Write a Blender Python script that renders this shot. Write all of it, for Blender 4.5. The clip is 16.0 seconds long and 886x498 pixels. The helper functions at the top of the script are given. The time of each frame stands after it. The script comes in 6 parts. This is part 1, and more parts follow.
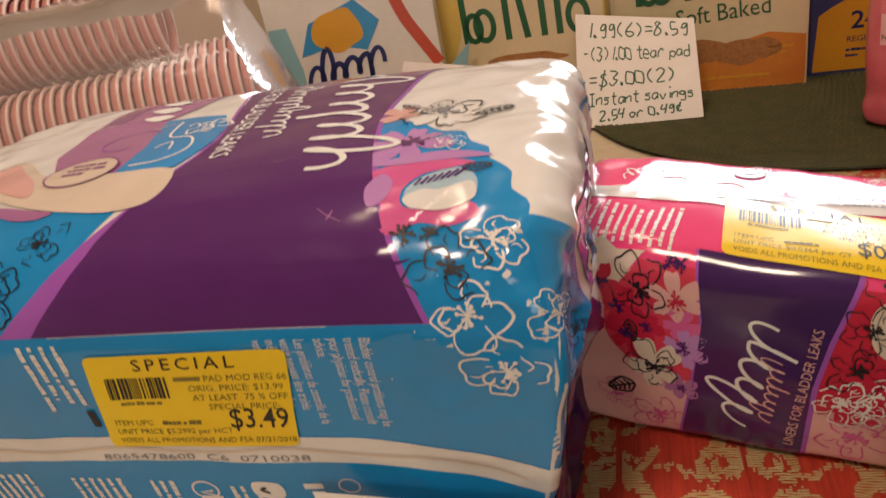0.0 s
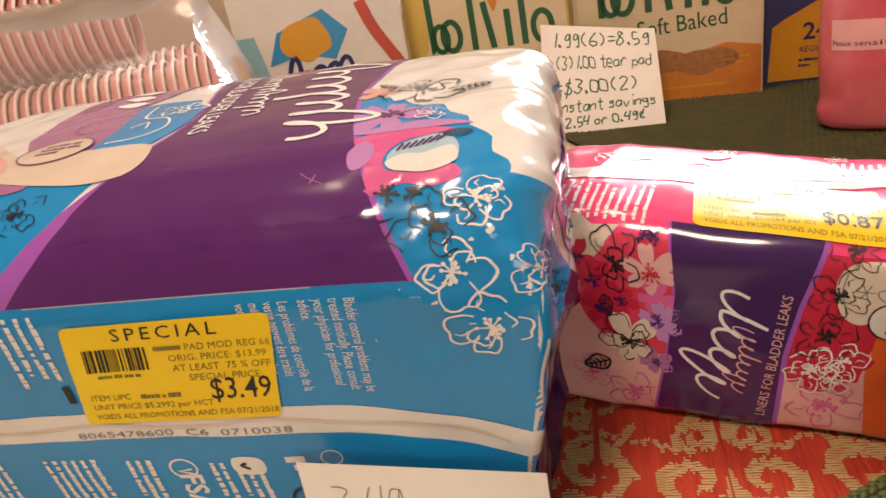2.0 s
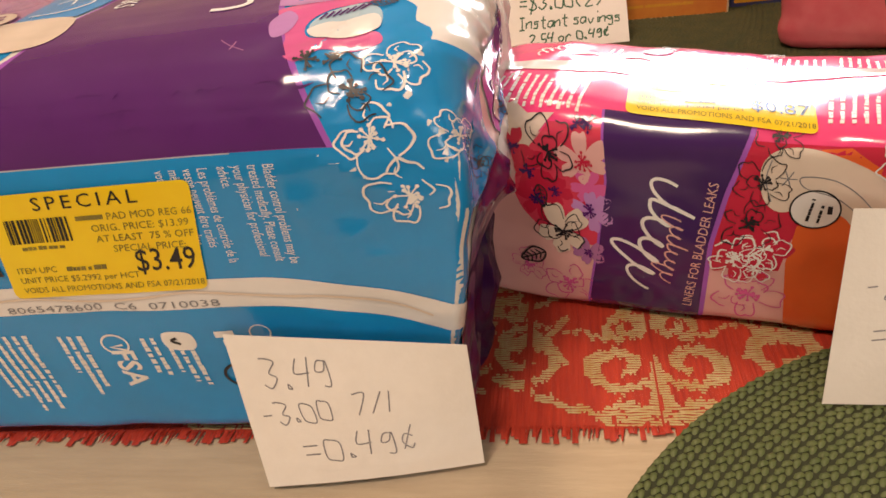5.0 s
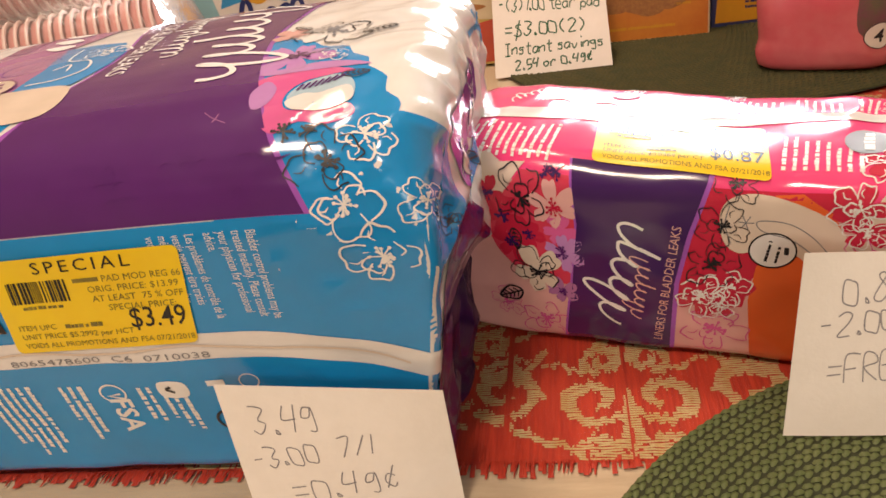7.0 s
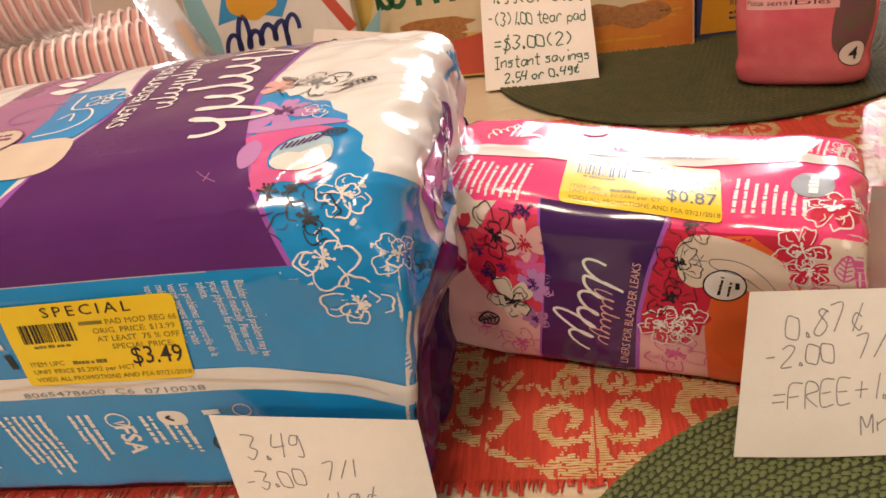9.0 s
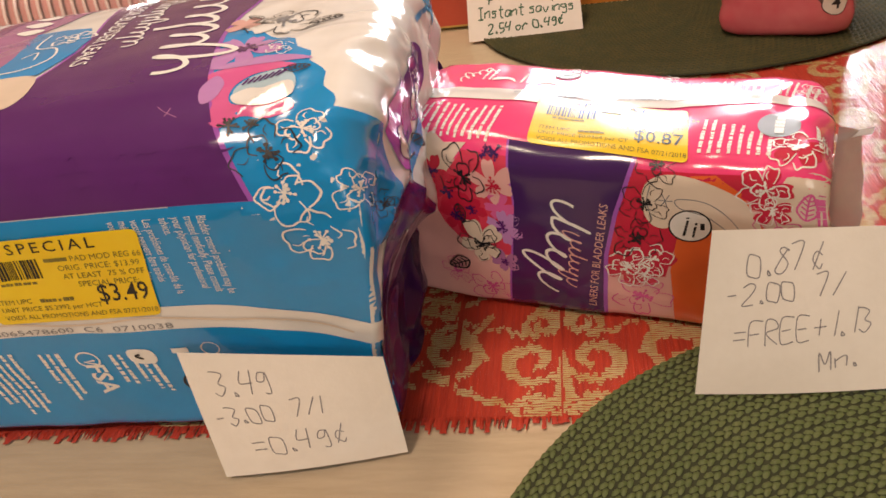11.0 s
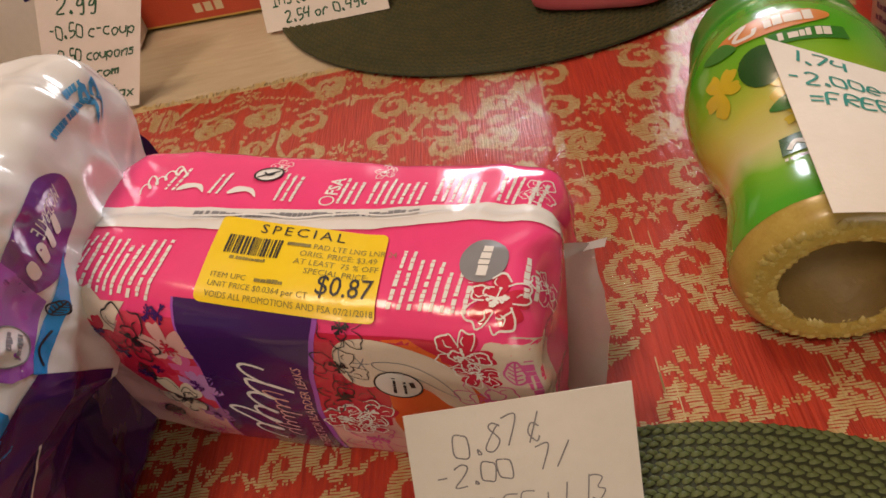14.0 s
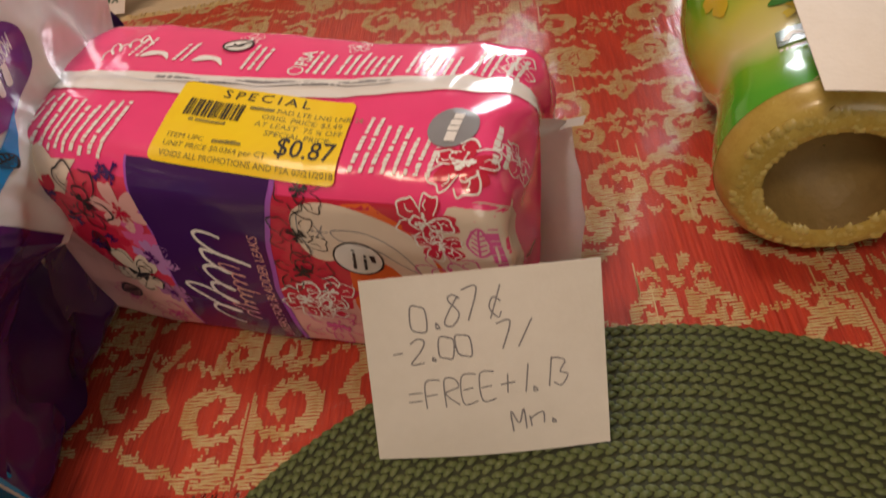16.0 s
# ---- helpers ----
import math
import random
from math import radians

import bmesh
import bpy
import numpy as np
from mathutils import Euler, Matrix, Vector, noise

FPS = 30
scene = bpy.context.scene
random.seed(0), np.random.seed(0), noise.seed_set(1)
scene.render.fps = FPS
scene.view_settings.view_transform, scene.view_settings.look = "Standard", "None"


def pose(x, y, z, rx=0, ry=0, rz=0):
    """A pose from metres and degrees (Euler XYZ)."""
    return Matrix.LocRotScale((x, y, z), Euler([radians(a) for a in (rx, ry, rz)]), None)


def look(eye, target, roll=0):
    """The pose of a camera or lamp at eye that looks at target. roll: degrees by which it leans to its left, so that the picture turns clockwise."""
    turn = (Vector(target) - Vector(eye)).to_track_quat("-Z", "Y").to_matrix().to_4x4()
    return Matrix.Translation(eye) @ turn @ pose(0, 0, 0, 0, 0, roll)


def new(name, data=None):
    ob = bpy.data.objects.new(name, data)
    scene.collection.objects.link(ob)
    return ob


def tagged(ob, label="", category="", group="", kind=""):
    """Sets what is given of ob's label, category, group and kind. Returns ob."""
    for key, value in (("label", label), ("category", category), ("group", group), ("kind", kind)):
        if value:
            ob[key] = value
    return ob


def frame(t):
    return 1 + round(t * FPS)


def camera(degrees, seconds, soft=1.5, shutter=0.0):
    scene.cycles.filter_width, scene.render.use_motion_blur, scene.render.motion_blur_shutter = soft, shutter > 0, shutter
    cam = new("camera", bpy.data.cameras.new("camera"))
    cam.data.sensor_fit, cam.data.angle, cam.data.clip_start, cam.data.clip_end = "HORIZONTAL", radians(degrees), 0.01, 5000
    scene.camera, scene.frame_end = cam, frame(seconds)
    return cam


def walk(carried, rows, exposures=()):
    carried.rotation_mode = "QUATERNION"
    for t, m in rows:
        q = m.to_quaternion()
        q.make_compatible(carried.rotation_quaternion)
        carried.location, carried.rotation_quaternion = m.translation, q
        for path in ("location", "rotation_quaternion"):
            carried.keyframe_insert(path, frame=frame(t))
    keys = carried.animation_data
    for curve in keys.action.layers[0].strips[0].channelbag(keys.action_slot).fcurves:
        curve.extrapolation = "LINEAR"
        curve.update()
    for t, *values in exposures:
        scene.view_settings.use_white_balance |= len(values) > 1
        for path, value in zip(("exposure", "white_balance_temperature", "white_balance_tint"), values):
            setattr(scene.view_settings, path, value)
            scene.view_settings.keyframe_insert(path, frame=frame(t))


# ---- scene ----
cam = camera(61.8, 16.0, 1.6, 0.5)
PATH = [
    (0, (0.039, 0.02, 0.277), (-0.182, 1.791, -0.626), -11.5),
    (0.5, (0.031, 0.019, 0.253), (-0.167, 1.807, -0.621), -10.1),
    (1, (0.024, 0.022, 0.248), (-0.128, 1.832, -0.59), -9.1),
    (1.5, (0.025, 0.011, 0.252), (-0.12, 1.819, -0.592), -10.1),
    (2, (0.029, 0.006, 0.259), (-0.084, 1.812, -0.595), -10.5),
    (2.5, (0.035, 0.0, 0.258), (-0.059, 1.81, -0.588), -10.5),
    (3, (0.037, -0.007, 0.251), (-0.062, 1.788, -0.624), -9.9),
    (3.5, (0.042, -0.011, 0.244), (-0.045, 1.753, -0.694), -9.6),
    (4, (0.042, -0.01, 0.234), (-0.038, 1.73, -0.749), -9.1),
    (6.3, (0.055, -0.006, 0.246), (-0.02, 1.72, -0.762), -10.1),
    (6.5, (0.056, -0.006, 0.252), (-0.016, 1.724, -0.749), -10.4),
    (7, (0.061, -0.014, 0.258), (-0.026, 1.722, -0.731), -10.7),
    (7.5, (0.066, -0.02, 0.271), (-0.028, 1.708, -0.732), -11.3),
    (8, (0.066, -0.023, 0.284), (-0.037, 1.704, -0.719), -11.1),
    (8.2, (0.068, -0.024, 0.29), (-0.038, 1.702, -0.714), -11.1),
    (10.3, (0.09, -0.031, 0.285), (-0.011, 1.655, -0.788), -12.2),
    (10.5, (0.089, -0.034, 0.28), (-0.014, 1.643, -0.806), -11.8),
    (11, (0.091, -0.033, 0.279), (-0.016, 1.632, -0.824), -11.5),
    (11.5, (0.12, -0.037, 0.304), (0.006, 1.639, -0.781), -13.3),
    (12, (0.196, -0.046, 0.321), (0.081, 1.613, -0.789), -14.5),
    (12.5, (0.238, -0.018, 0.312), (0.182, 1.601, -0.86), -14.9),
    (13, (0.23, 0.024, 0.323), (0.157, 1.565, -0.95), -16.2),
    (13.5, (0.228, 0.056, 0.306), (0.163, 1.55, -1.022), -16.5),
    (14, (0.225, 0.077, 0.303), (0.218, 1.567, -1.03), -16.4),
    (14.5, (0.218, 0.078, 0.294), (0.238, 1.562, -1.047), -14.7),
    (15, (0.224, 0.089, 0.285), (0.269, 1.551, -1.079), -14.7),
    (15.5, (0.226, 0.073, 0.28), (0.243, 1.526, -1.095), -14.0),
    (16, (0.227, 0.06, 0.263), (0.205, 1.503, -1.122), -13.8),
]
walk(cam, [(t, look(eye, target, roll)) for t, eye, target, roll in PATH],
     [(0, 0.10), (1.0, 0.48), (1.5, 0.52), (8.0, 0.62), (11.0, 0.42), (12.5, 0.34), (14.0, 0.0), (16.0, -0.10)])

# ---- light ----
world = bpy.data.worlds.new("room_air")
world.use_nodes = True
world.node_tree.nodes["Background"].inputs[0].default_value = (1.0, 0.86, 0.72, 1)
world.node_tree.nodes["Background"].inputs[1].default_value = 0.25
scene.world = world


def area_lamp(name, at, target, w, h, watts, colour):
    data = bpy.data.lights.new(name, "AREA")
    data.shape, data.size, data.size_y, data.energy, data.color = "RECTANGLE", w, h, watts, colour
    ob = new(name, data)
    ob.matrix_world = look(at, target)
    return ob


area_lamp("window_light", (0.85, 1.98, 0.80), (0.5, 0.4, 0.1), 0.8, 0.62, 26, (0.93, 0.95, 1.0))
area_lamp("ceiling_light", (-0.36, -0.55, 1.66), (-0.1, 0.32, 0.0), 0.34, 0.34, 14, (1.0, 0.76, 0.57))
area_lamp("table_light", (-0.10, 0.74, 1.66), (-0.05, 0.6, 0.0), 0.36, 0.36, 9, (1.0, 0.72, 0.50))
# Fill added on the south side to brighten the front faces; no known source.
area_lamp("front_fill_light", (0.5, -2.15, 0.75), (0.3, 0.3, 0.1), 1.2, 0.9, 10, (1.0, 0.88, 0.76))


# ---- materials ----
def material(name, colour, rough=0.5, metal=0.0, coat=0.0, other=None, grain=60.0, bump=0.0, bump_scale=200.0,
             mixing=0.5, transmission=0.0, stretch=(1, 1, 1), spec=0.5, creased=False):
    """A surface with two scales of colour change and a fine relief."""
    m = bpy.data.materials.new(name)
    m.use_nodes = True
    nt = m.node_tree
    b = nt.nodes["Principled BSDF"]
    b.inputs["Roughness"].default_value, b.inputs["Metallic"].default_value = rough, metal
    b.inputs["Coat Weight"].default_value, b.inputs["Coat Roughness"].default_value = coat, 0.12
    b.inputs["Transmission Weight"].default_value = transmission
    b.inputs["Specular IOR Level"].default_value = spec
    tc, mp = nt.nodes.new("ShaderNodeTexCoord"), nt.nodes.new("ShaderNodeMapping")
    mp.inputs["Scale"].default_value = stretch
    nt.links.new(tc.outputs["Object"], mp.inputs[0])
    other = other or tuple(c * 0.86 for c in colour)
    n1, n2 = nt.nodes.new("ShaderNodeTexNoise"), nt.nodes.new("ShaderNodeTexNoise")
    n1.inputs["Scale"].default_value, n2.inputs["Scale"].default_value = grain, grain * 7
    n1.inputs["Detail"].default_value = 4
    add = nt.nodes.new("ShaderNodeMath")
    add.operation = "MULTIPLY_ADD"
    add.inputs[1].default_value = 0.4
    nt.links.new(mp.outputs[0], n1.inputs["Vector"]), nt.links.new(mp.outputs[0], n2.inputs["Vector"])
    nt.links.new(n2.outputs[0], add.inputs[0]), nt.links.new(n1.outputs[0], add.inputs[2])
    ramp = nt.nodes.new("ShaderNodeValToRGB")
    ramp.color_ramp.elements[0].position, ramp.color_ramp.elements[1].position = 0.7 - mixing / 2, 0.7 + mixing / 2
    ramp.color_ramp.elements[0].color, ramp.color_ramp.elements[1].color = (*colour, 1), (*other, 1)
    nt.links.new(add.outputs[0], ramp.inputs[0]), nt.links.new(ramp.outputs[0], b.inputs["Base Color"])
    if bump:
        n3, bp = nt.nodes.new("ShaderNodeTexNoise"), nt.nodes.new("ShaderNodeBump")
        n3.inputs["Scale"].default_value, n3.inputs["Detail"].default_value = bump_scale, 3
        if creased:
            n3.noise_type, n3.inputs["Distortion"].default_value = "RIDGED_MULTIFRACTAL", 0.6
        bp.inputs["Strength"].default_value, bp.inputs["Distance"].default_value = bump, 0.002
        nt.links.new(mp.outputs[0], n3.inputs["Vector"]), nt.links.new(n3.outputs[0], bp.inputs["Height"])
        nt.links.new(bp.outputs[0], b.inputs["Normal"])
    return m


def film(name, colour, rough=0.15, **more):
    """Printed packaging film: glossy, slightly creased."""
    return material(name, colour, rough, coat=0.35, grain=14, bump=0.26, bump_scale=26, mixing=0.6, creased=True, **more)


FILM_WHITE = film("white_film", (0.78, 0.76, 0.75))
FILM_BLUE = film("blue_film", (0.008, 0.27, 0.66))
FILM_PURPLE = film("purple_film", (0.10, 0.018, 0.155))
FILM_LILAC = film("lilac_film", (0.36, 0.10, 0.50))
FILM_VIOLET = film("violet_film", (0.17, 0.05, 0.27))
FILM_MAUVE = film("mauve_film", (0.40, 0.16, 0.36))
FILM_DARK = film("dark_purple_film", (0.05, 0.012, 0.11))
FILM_PINK = film("pink_film", (0.86, 0.065, 0.23))
FILM_RED = film("red_film", (0.56, 0.02, 0.06))
FILM_ORANGE = film("orange_film", (0.75, 0.13, 0.03))
FILM_CREAM = film("cream_film", (0.72, 0.60, 0.50))
FILM_BLUSH = film("blush_film", (0.75, 0.42, 0.40))
FILM_DUSK = film("dusky_mauve_film", (0.26, 0.085, 0.25))
FILM_ORCHID = film("orchid_film", (0.50, 0.24, 0.55))
FILM_SKY = film("pale_blue_film", (0.42, 0.58, 0.70))
FILM_CORAL = film("coral_red_film", (0.66, 0.05, 0.10))
FILM_ROSE = film("rose_film", (0.68, 0.12, 0.34))
INK_WHITE = material("white_ink", (0.80, 0.78, 0.76), 0.35, grain=30)
INK_BLACK = material("black_ink", (0.012, 0.012, 0.018), 0.4, grain=30)
INK_GREY = material("grey_ink", (0.22, 0.22, 0.24), 0.35, grain=30)
INK_BLUE = material("blue_ink", (0.04, 0.28, 0.56), 0.35, grain=30)
INK_DULL = material("faded_print", (0.30, 0.24, 0.03), 0.45, grain=90, other=(0.12, 0.10, 0.03))
STICKER = material("yellow_label", (0.86, 0.64, 0.008), 0.32, grain=20, other=(0.82, 0.55, 0.006), coat=0.25, bump=0.06, bump_scale=60)
PAPER = material("note_paper", (0.80, 0.755, 0.70), 0.75, grain=25, other=(0.74, 0.69, 0.63), bump=0.08, bump_scale=500)
PENCIL = material("pencil_line", (0.16, 0.15, 0.17), 0.6, grain=900, other=(0.34, 0.32, 0.33))
MARKER = material("green_marker", (0.012, 0.075, 0.03), 0.55, grain=300, other=(0.03, 0.13, 0.06))
TEAL = material("teal_marker", (0.01, 0.20, 0.17), 0.55, grain=300, other=(0.03, 0.30, 0.25))


# ---- building ----
def thing(name, label, category, m=None, group="", kind=""):
    ob = new(name)
    ob.empty_display_size = 0.02
    ob.matrix_world = m or Matrix()
    return tagged(ob, label, category, group, kind)


def part(name, bm, mat, parent, label="", smooth=True):
    me = bpy.data.meshes.new(name)
    bm.to_mesh(me)
    bm.free()
    return mesh_part(name, me, mat, parent, label, smooth)


def mesh_part(name, me, mat, parent, label="", smooth=True):
    if mat:
        me.materials.append(mat)
    if smooth:
        me.shade_smooth()
        me.set_sharp_from_angle(angle=radians(55))
    ob = new(name, me)
    ob.parent = parent
    return tagged(ob, label)


def box(bm, x0, x1, y0, y1, z0, z1, bevel=0.0):
    made = bmesh.ops.create_cube(bm, size=1)["verts"]
    bmesh.ops.scale(bm, vec=(x1 - x0, y1 - y0, z1 - z0), verts=made)
    bmesh.ops.translate(bm, vec=((x0 + x1) / 2, (y0 + y1) / 2, (z0 + z1) / 2), verts=made)
    if bevel:
        edges = {e for v in made for e in v.link_edges}
        bmesh.ops.bevel(bm, geom=list(edges), offset=bevel, segments=2, affect="EDGES")


def lathe(profile, seg=48):
    """A bmesh turned round z from (radius, height) pairs."""
    bm = bmesh.new()
    rings = [[bm.verts.new((r * math.cos(2 * math.pi * k / seg), r * math.sin(2 * math.pi * k / seg), z)) for k in range(seg)] for r, z in profile]
    for a, b in zip(rings, rings[1:]):
        for k in range(seg):
            bm.faces.new((a[k], a[(k + 1) % seg], b[(k + 1) % seg], b[k]))
    return bm


# A surface is a function (u, v) -> place, in the frame of its thing.
def lift(surf, u, v, h):
    p = surf(u, v)
    n = (surf(u + 0.0006, v) - surf(u - 0.0006, v)).cross(surf(u, v + 0.0006) - surf(u, v - 0.0006))
    n = n.normalized() if n.length > 1e-12 else Vector((0, 0, 1))
    return p + n * h, n


def lay(name, bm, surf, h, mat, parent, label="", longest=0.004):
    """Lays a flat bmesh (x, y as u, v) on a surface at the height h, as one part."""
    for _ in range(9):
        long = [e for e in bm.edges if e.calc_length() > longest]
        if not long:
            break
        bmesh.ops.subdivide_edges(bm, edges=long, cuts=1)
        bmesh.ops.triangulate(bm, faces=[f for f in bm.faces if len(f.verts) > 4])
    normals = []
    for v in bm.verts:
        v.co, n = lift(surf, v.co.x, v.co.y, 0.6 * h)
        normals.append(n)
    me = bpy.data.meshes.new(name)
    bm.to_mesh(me)
    bm.free()
    me.shade_smooth()
    me.normals_split_custom_set_from_vertices(normals)
    return mesh_part(name, me, mat, parent, label, False)


def smooth_line(pts, closed=False, per=6):
    """A Catmull-Rom line through points."""
    p = [Vector((*q, 0)) if len(q) == 2 else Vector(q) for q in pts]
    n, out = len(p), []
    for i in range(n if closed else n - 1):
        if closed:
            a, b, c, d = p[i - 1], p[i], p[(i + 1) % n], p[(i + 2) % n]
        else:
            a, b, c, d = p[max(i - 1, 0)], p[i], p[i + 1], p[min(i + 2, n - 1)]
        for k in range(per):
            t = k / per
            out.append(0.5 * (2 * b + (c - a) * t + (2 * a - 5 * b + 4 * c - d) * t * t + (3 * b - a - 3 * c + d) * t ** 3))
    if not closed:
        out.append(p[-1])
    return out


def fill(bm, pts, closed_curve=False):
    """A flat filled outline."""
    if closed_curve:
        pts = [(q.x, q.y) for q in smooth_line(pts, True)]
    vs = [bm.verts.new((x, y, 0)) for x, y in pts]
    es = [bm.edges.new((vs[i], vs[(i + 1) % len(vs)])) for i in range(len(vs))]
    bmesh.ops.triangle_fill(bm, use_beauty=True, edges=es, normal=(0, 0, 1))
    return bm


def stroke(bm, pts, width, closed=False, taper=0.0, curved=True):
    """A flat ribbon along a line."""
    line = smooth_line(pts, closed, 5) if curved else [Vector((*q, 0)) for q in pts]
    n, pairs = len(line), []
    for i, q in enumerate(line):
        a, b = (line[i - 1], line[(i + 1) % n]) if closed else (line[max(i - 1, 0)], line[min(i + 1, n - 1)])
        d = (b - a).normalized() if (b - a).length > 1e-9 else Vector((1, 0, 0))
        w = width / 2 * (1 - taper * abs(2 * i / max(n - 1, 1) - 1))
        side = Vector((-d.y, d.x, 0)) * w
        pairs.append((bm.verts.new(q + side), bm.verts.new(q - side)))
    for i in range(n if closed else n - 1):
        (a, b), (c, d) = pairs[i], pairs[(i + 1) % n]
        bm.faces.new((b, d, c, a))
    return bm


def turn2(bm, made, x, y, deg=0.0, sx=1.0, sy=1.0):
    """Scales, turns and moves new verts of a flat bmesh."""
    c, s = math.cos(radians(deg)), math.sin(radians(deg))
    for v in made:
        px, py = v.co.x * sx, v.co.y * sy
        v.co.x, v.co.y = x + px * c - py * s, y + px * s + py * c


def words(bm, text, x, y, size, deg=0.0, sx=1.0, sy=1.0, align="LEFT", weight=0.0, space=1.0):
    """Words in the built-in font, flat."""
    cu = bpy.data.curves.new("words", "FONT")
    cu.body, cu.size, cu.align_x, cu.resolution_u, cu.offset, cu.space_character = text, size, align, 2, weight, space
    ob = bpy.data.objects.new("words", cu)
    me = bpy.data.meshes.new_from_object(ob)
    before = set(bm.verts)
    bm.from_mesh(me)
    turn2(bm, [v for v in bm.verts if v not in before], x, y, deg, sx, sy)
    bpy.data.objects.remove(ob), bpy.data.curves.remove(cu), bpy.data.meshes.remove(me)
    return bm


def rect(bm, x0, y0, x1, y1):
    bm.faces.new([bm.verts.new((x, y, 0)) for x, y in ((x0, y0), (x1, y0), (x1, y1), (x0, y1))])


def bars(bm, x, y, length, lines, pitch, deg=0.0, thick=0.5, rnd=random.Random(3)):
    """Lines of writing too small to read: rows of short bars."""
    before = set(bm.verts)
    for i in range(lines):
        a, end = 0.0, length * (rnd.uniform(0.78, 1.0) if i < lines - 1 or lines == 1 else rnd.uniform(0.3, 0.8))
        while a < end:
            w = rnd.uniform(0.7, 2.2) * pitch * 0.36
            rect(bm, a, -i * pitch, min(a + w, end), -i * pitch + pitch * thick * rnd.uniform(0.75, 1.1))
            a += w + pitch * (0.06 if rnd.random() < 0.8 else 0.26)
    turn2(bm, [v for v in bm.verts if v not in before], x, y, deg)
    return bm


HAND = {"0": "25 05 01 20 40 44 25", "1": "36 20", "2": "05 26 45 33 00 40", "3": "06 26 45 23 42 20 01", "4": "16 03 43|46 30",
        "5": "46 16 13 43 41 10", "6": "36 03 01 20 41 32 02", "7": "06 46 10", "8": "45 26 15 42 20 01 35 45", "9": "45 25 13 33 45 40 20",
        ".": "10 11 20 10", "-": "03 33", "=": "04 44|02 42", "+": "03 43|25 21", "(": "36 14 12 30", ")": "16 34 32 10", "/": "46 00", "'": "26 24",
        "$": "45 25 14 33 41 20 01|37 1X", "%": "43 24 12 30 41|46 10", "F": "00 06 46|03 33", "R": "00 06 36 44 03 40", "E": "46 06 00 40|03 33",
        "M": "00 06 22 46 40", "N": "00 06 40 46", "I": "06 46|26 20|00 40", "a": "43 13 01 20 42 43 40", "c": "43 13 01 20 40", "d": "43 13 01 20 41 46 40",
        "e": "02 42 34 14 01 20 40", "g": "43 13 02 31 43 4X 1X", "i": "23 20|26 25", "m": "00 03 12 23 20|22 43 40", "n": "00 03|02 23 43 40",
        "o": "23 02 10 30 42 23", "p": "0X 03|02 23 42 30 01", "r": "00 03|02 24 43", "s": "43 13 12 32 30 00", "t": "26 21 30 40|04 44",
        "u": "03 01 20 41 43|43 40", "v": "03 20 43", "x": "03 40|43 00"}


def handwriting(bm, text, x, y, size, width, deg=0.0, room=1.0, rnd=random.Random(5)):
    """Hand-drawn characters made of strokes; size is the height of a capital."""
    before, pen, k = set(bm.verts), 0.0, size / 6
    squeeze = min(1.0, room / (k * sum(2.5 if ch in ".i1'/ " else 4.1 for ch in text)))
    for ch in text:
        if ch != " ":
            dx, dy, lean = rnd.uniform(-0.2, 0.2), rnd.uniform(-0.35, 0.35), rnd.uniform(0.02, 0.16)
            for line in HAND[ch].split("|"):
                pts = [(int(q[0]), -1.6 if q[1] == "X" else int(q[1])) for q in line.split()]
                stroke(bm, [((pen + dx + 0.76 * a + lean * b + rnd.uniform(-0.12, 0.12)) * k, (dy + b + rnd.uniform(-0.12, 0.12)) * k) for a, b in pts], width)
        pen += 2.5 if ch in ".i1'/ " else 4.1
    turn2(bm, [v for v in bm.verts if v not in before], x, y, deg, squeeze)
    return bm


def flower(lines, petals, centre, x, y, r, seed, count=5, weight=0.05):
    """A printed blossom with ruffled, overlapping petals: fills, broken outlines and a tuft of stamens. Any bmesh may be None."""
    rnd = random.Random(seed)
    start = rnd.uniform(0, 6)
    for ring, (size, number) in enumerate(((1.0, count), (0.58, 2))):
        for i in range(number):
            a, ra = start + ring * 0.6 + 2 * math.pi * (i + rnd.uniform(-0.15, 0.15)) / number, r * size * rnd.uniform(0.82, 1.12)
            w = math.pi / number * rnd.uniform(0.86, 1.06) * (0.6 if ring else 1.0)
            edge = []
            for k in range(8):
                f = -1 + k / 3.5
                q = ra * (0.46 + 0.54 * (1 - abs(f) ** 3.0)) * (1 + 0.06 * math.sin(k * 2.1 + seed + i) + rnd.uniform(-0.025, 0.025))
                edge.append((x + q * math.cos(a + f * w), y + q * math.sin(a + f * w)))
            if petals is not None and ring == 0:
                fill(petals, [(x, y)] + edge, True)
            if lines is not None:
                first, last = (0, 8) if rnd.random() < 0.5 else (rnd.randrange(0, 3), rnd.randrange(6, 9))
                stroke(lines, edge[first:last], r * weight * rnd.uniform(0.85, 1.3), taper=0.35)
                if ring == 0 and rnd.random() < 0.8:
                    b = a + rnd.uniform(-0.4, 0.4) * w
                    stroke(lines, [(x + ra * q * math.cos(b + 0.12 * z), y + ra * q * math.sin(b + 0.12 * z)) for q, z in ((0.84, 0), (0.66, 1), (0.5, -0.5))], r * weight * 0.8, taper=0.6)
    if centre is not None:
        for i in range(16):
            a, q = rnd.uniform(0, 6.3), r * rnd.uniform(0.14, 0.36)
            stroke(centre, [(x, y), (x + q * math.cos(a), y + q * math.sin(a))], r * 0.045, curved=False)
            dot = [(x + q * math.cos(a) + r * 0.06 * math.cos(b), y + q * math.sin(a) + r * 0.06 * math.sin(b)) for b in (0, 1.2, 2.5, 3.7, 5)]
            fill(centre, dot)


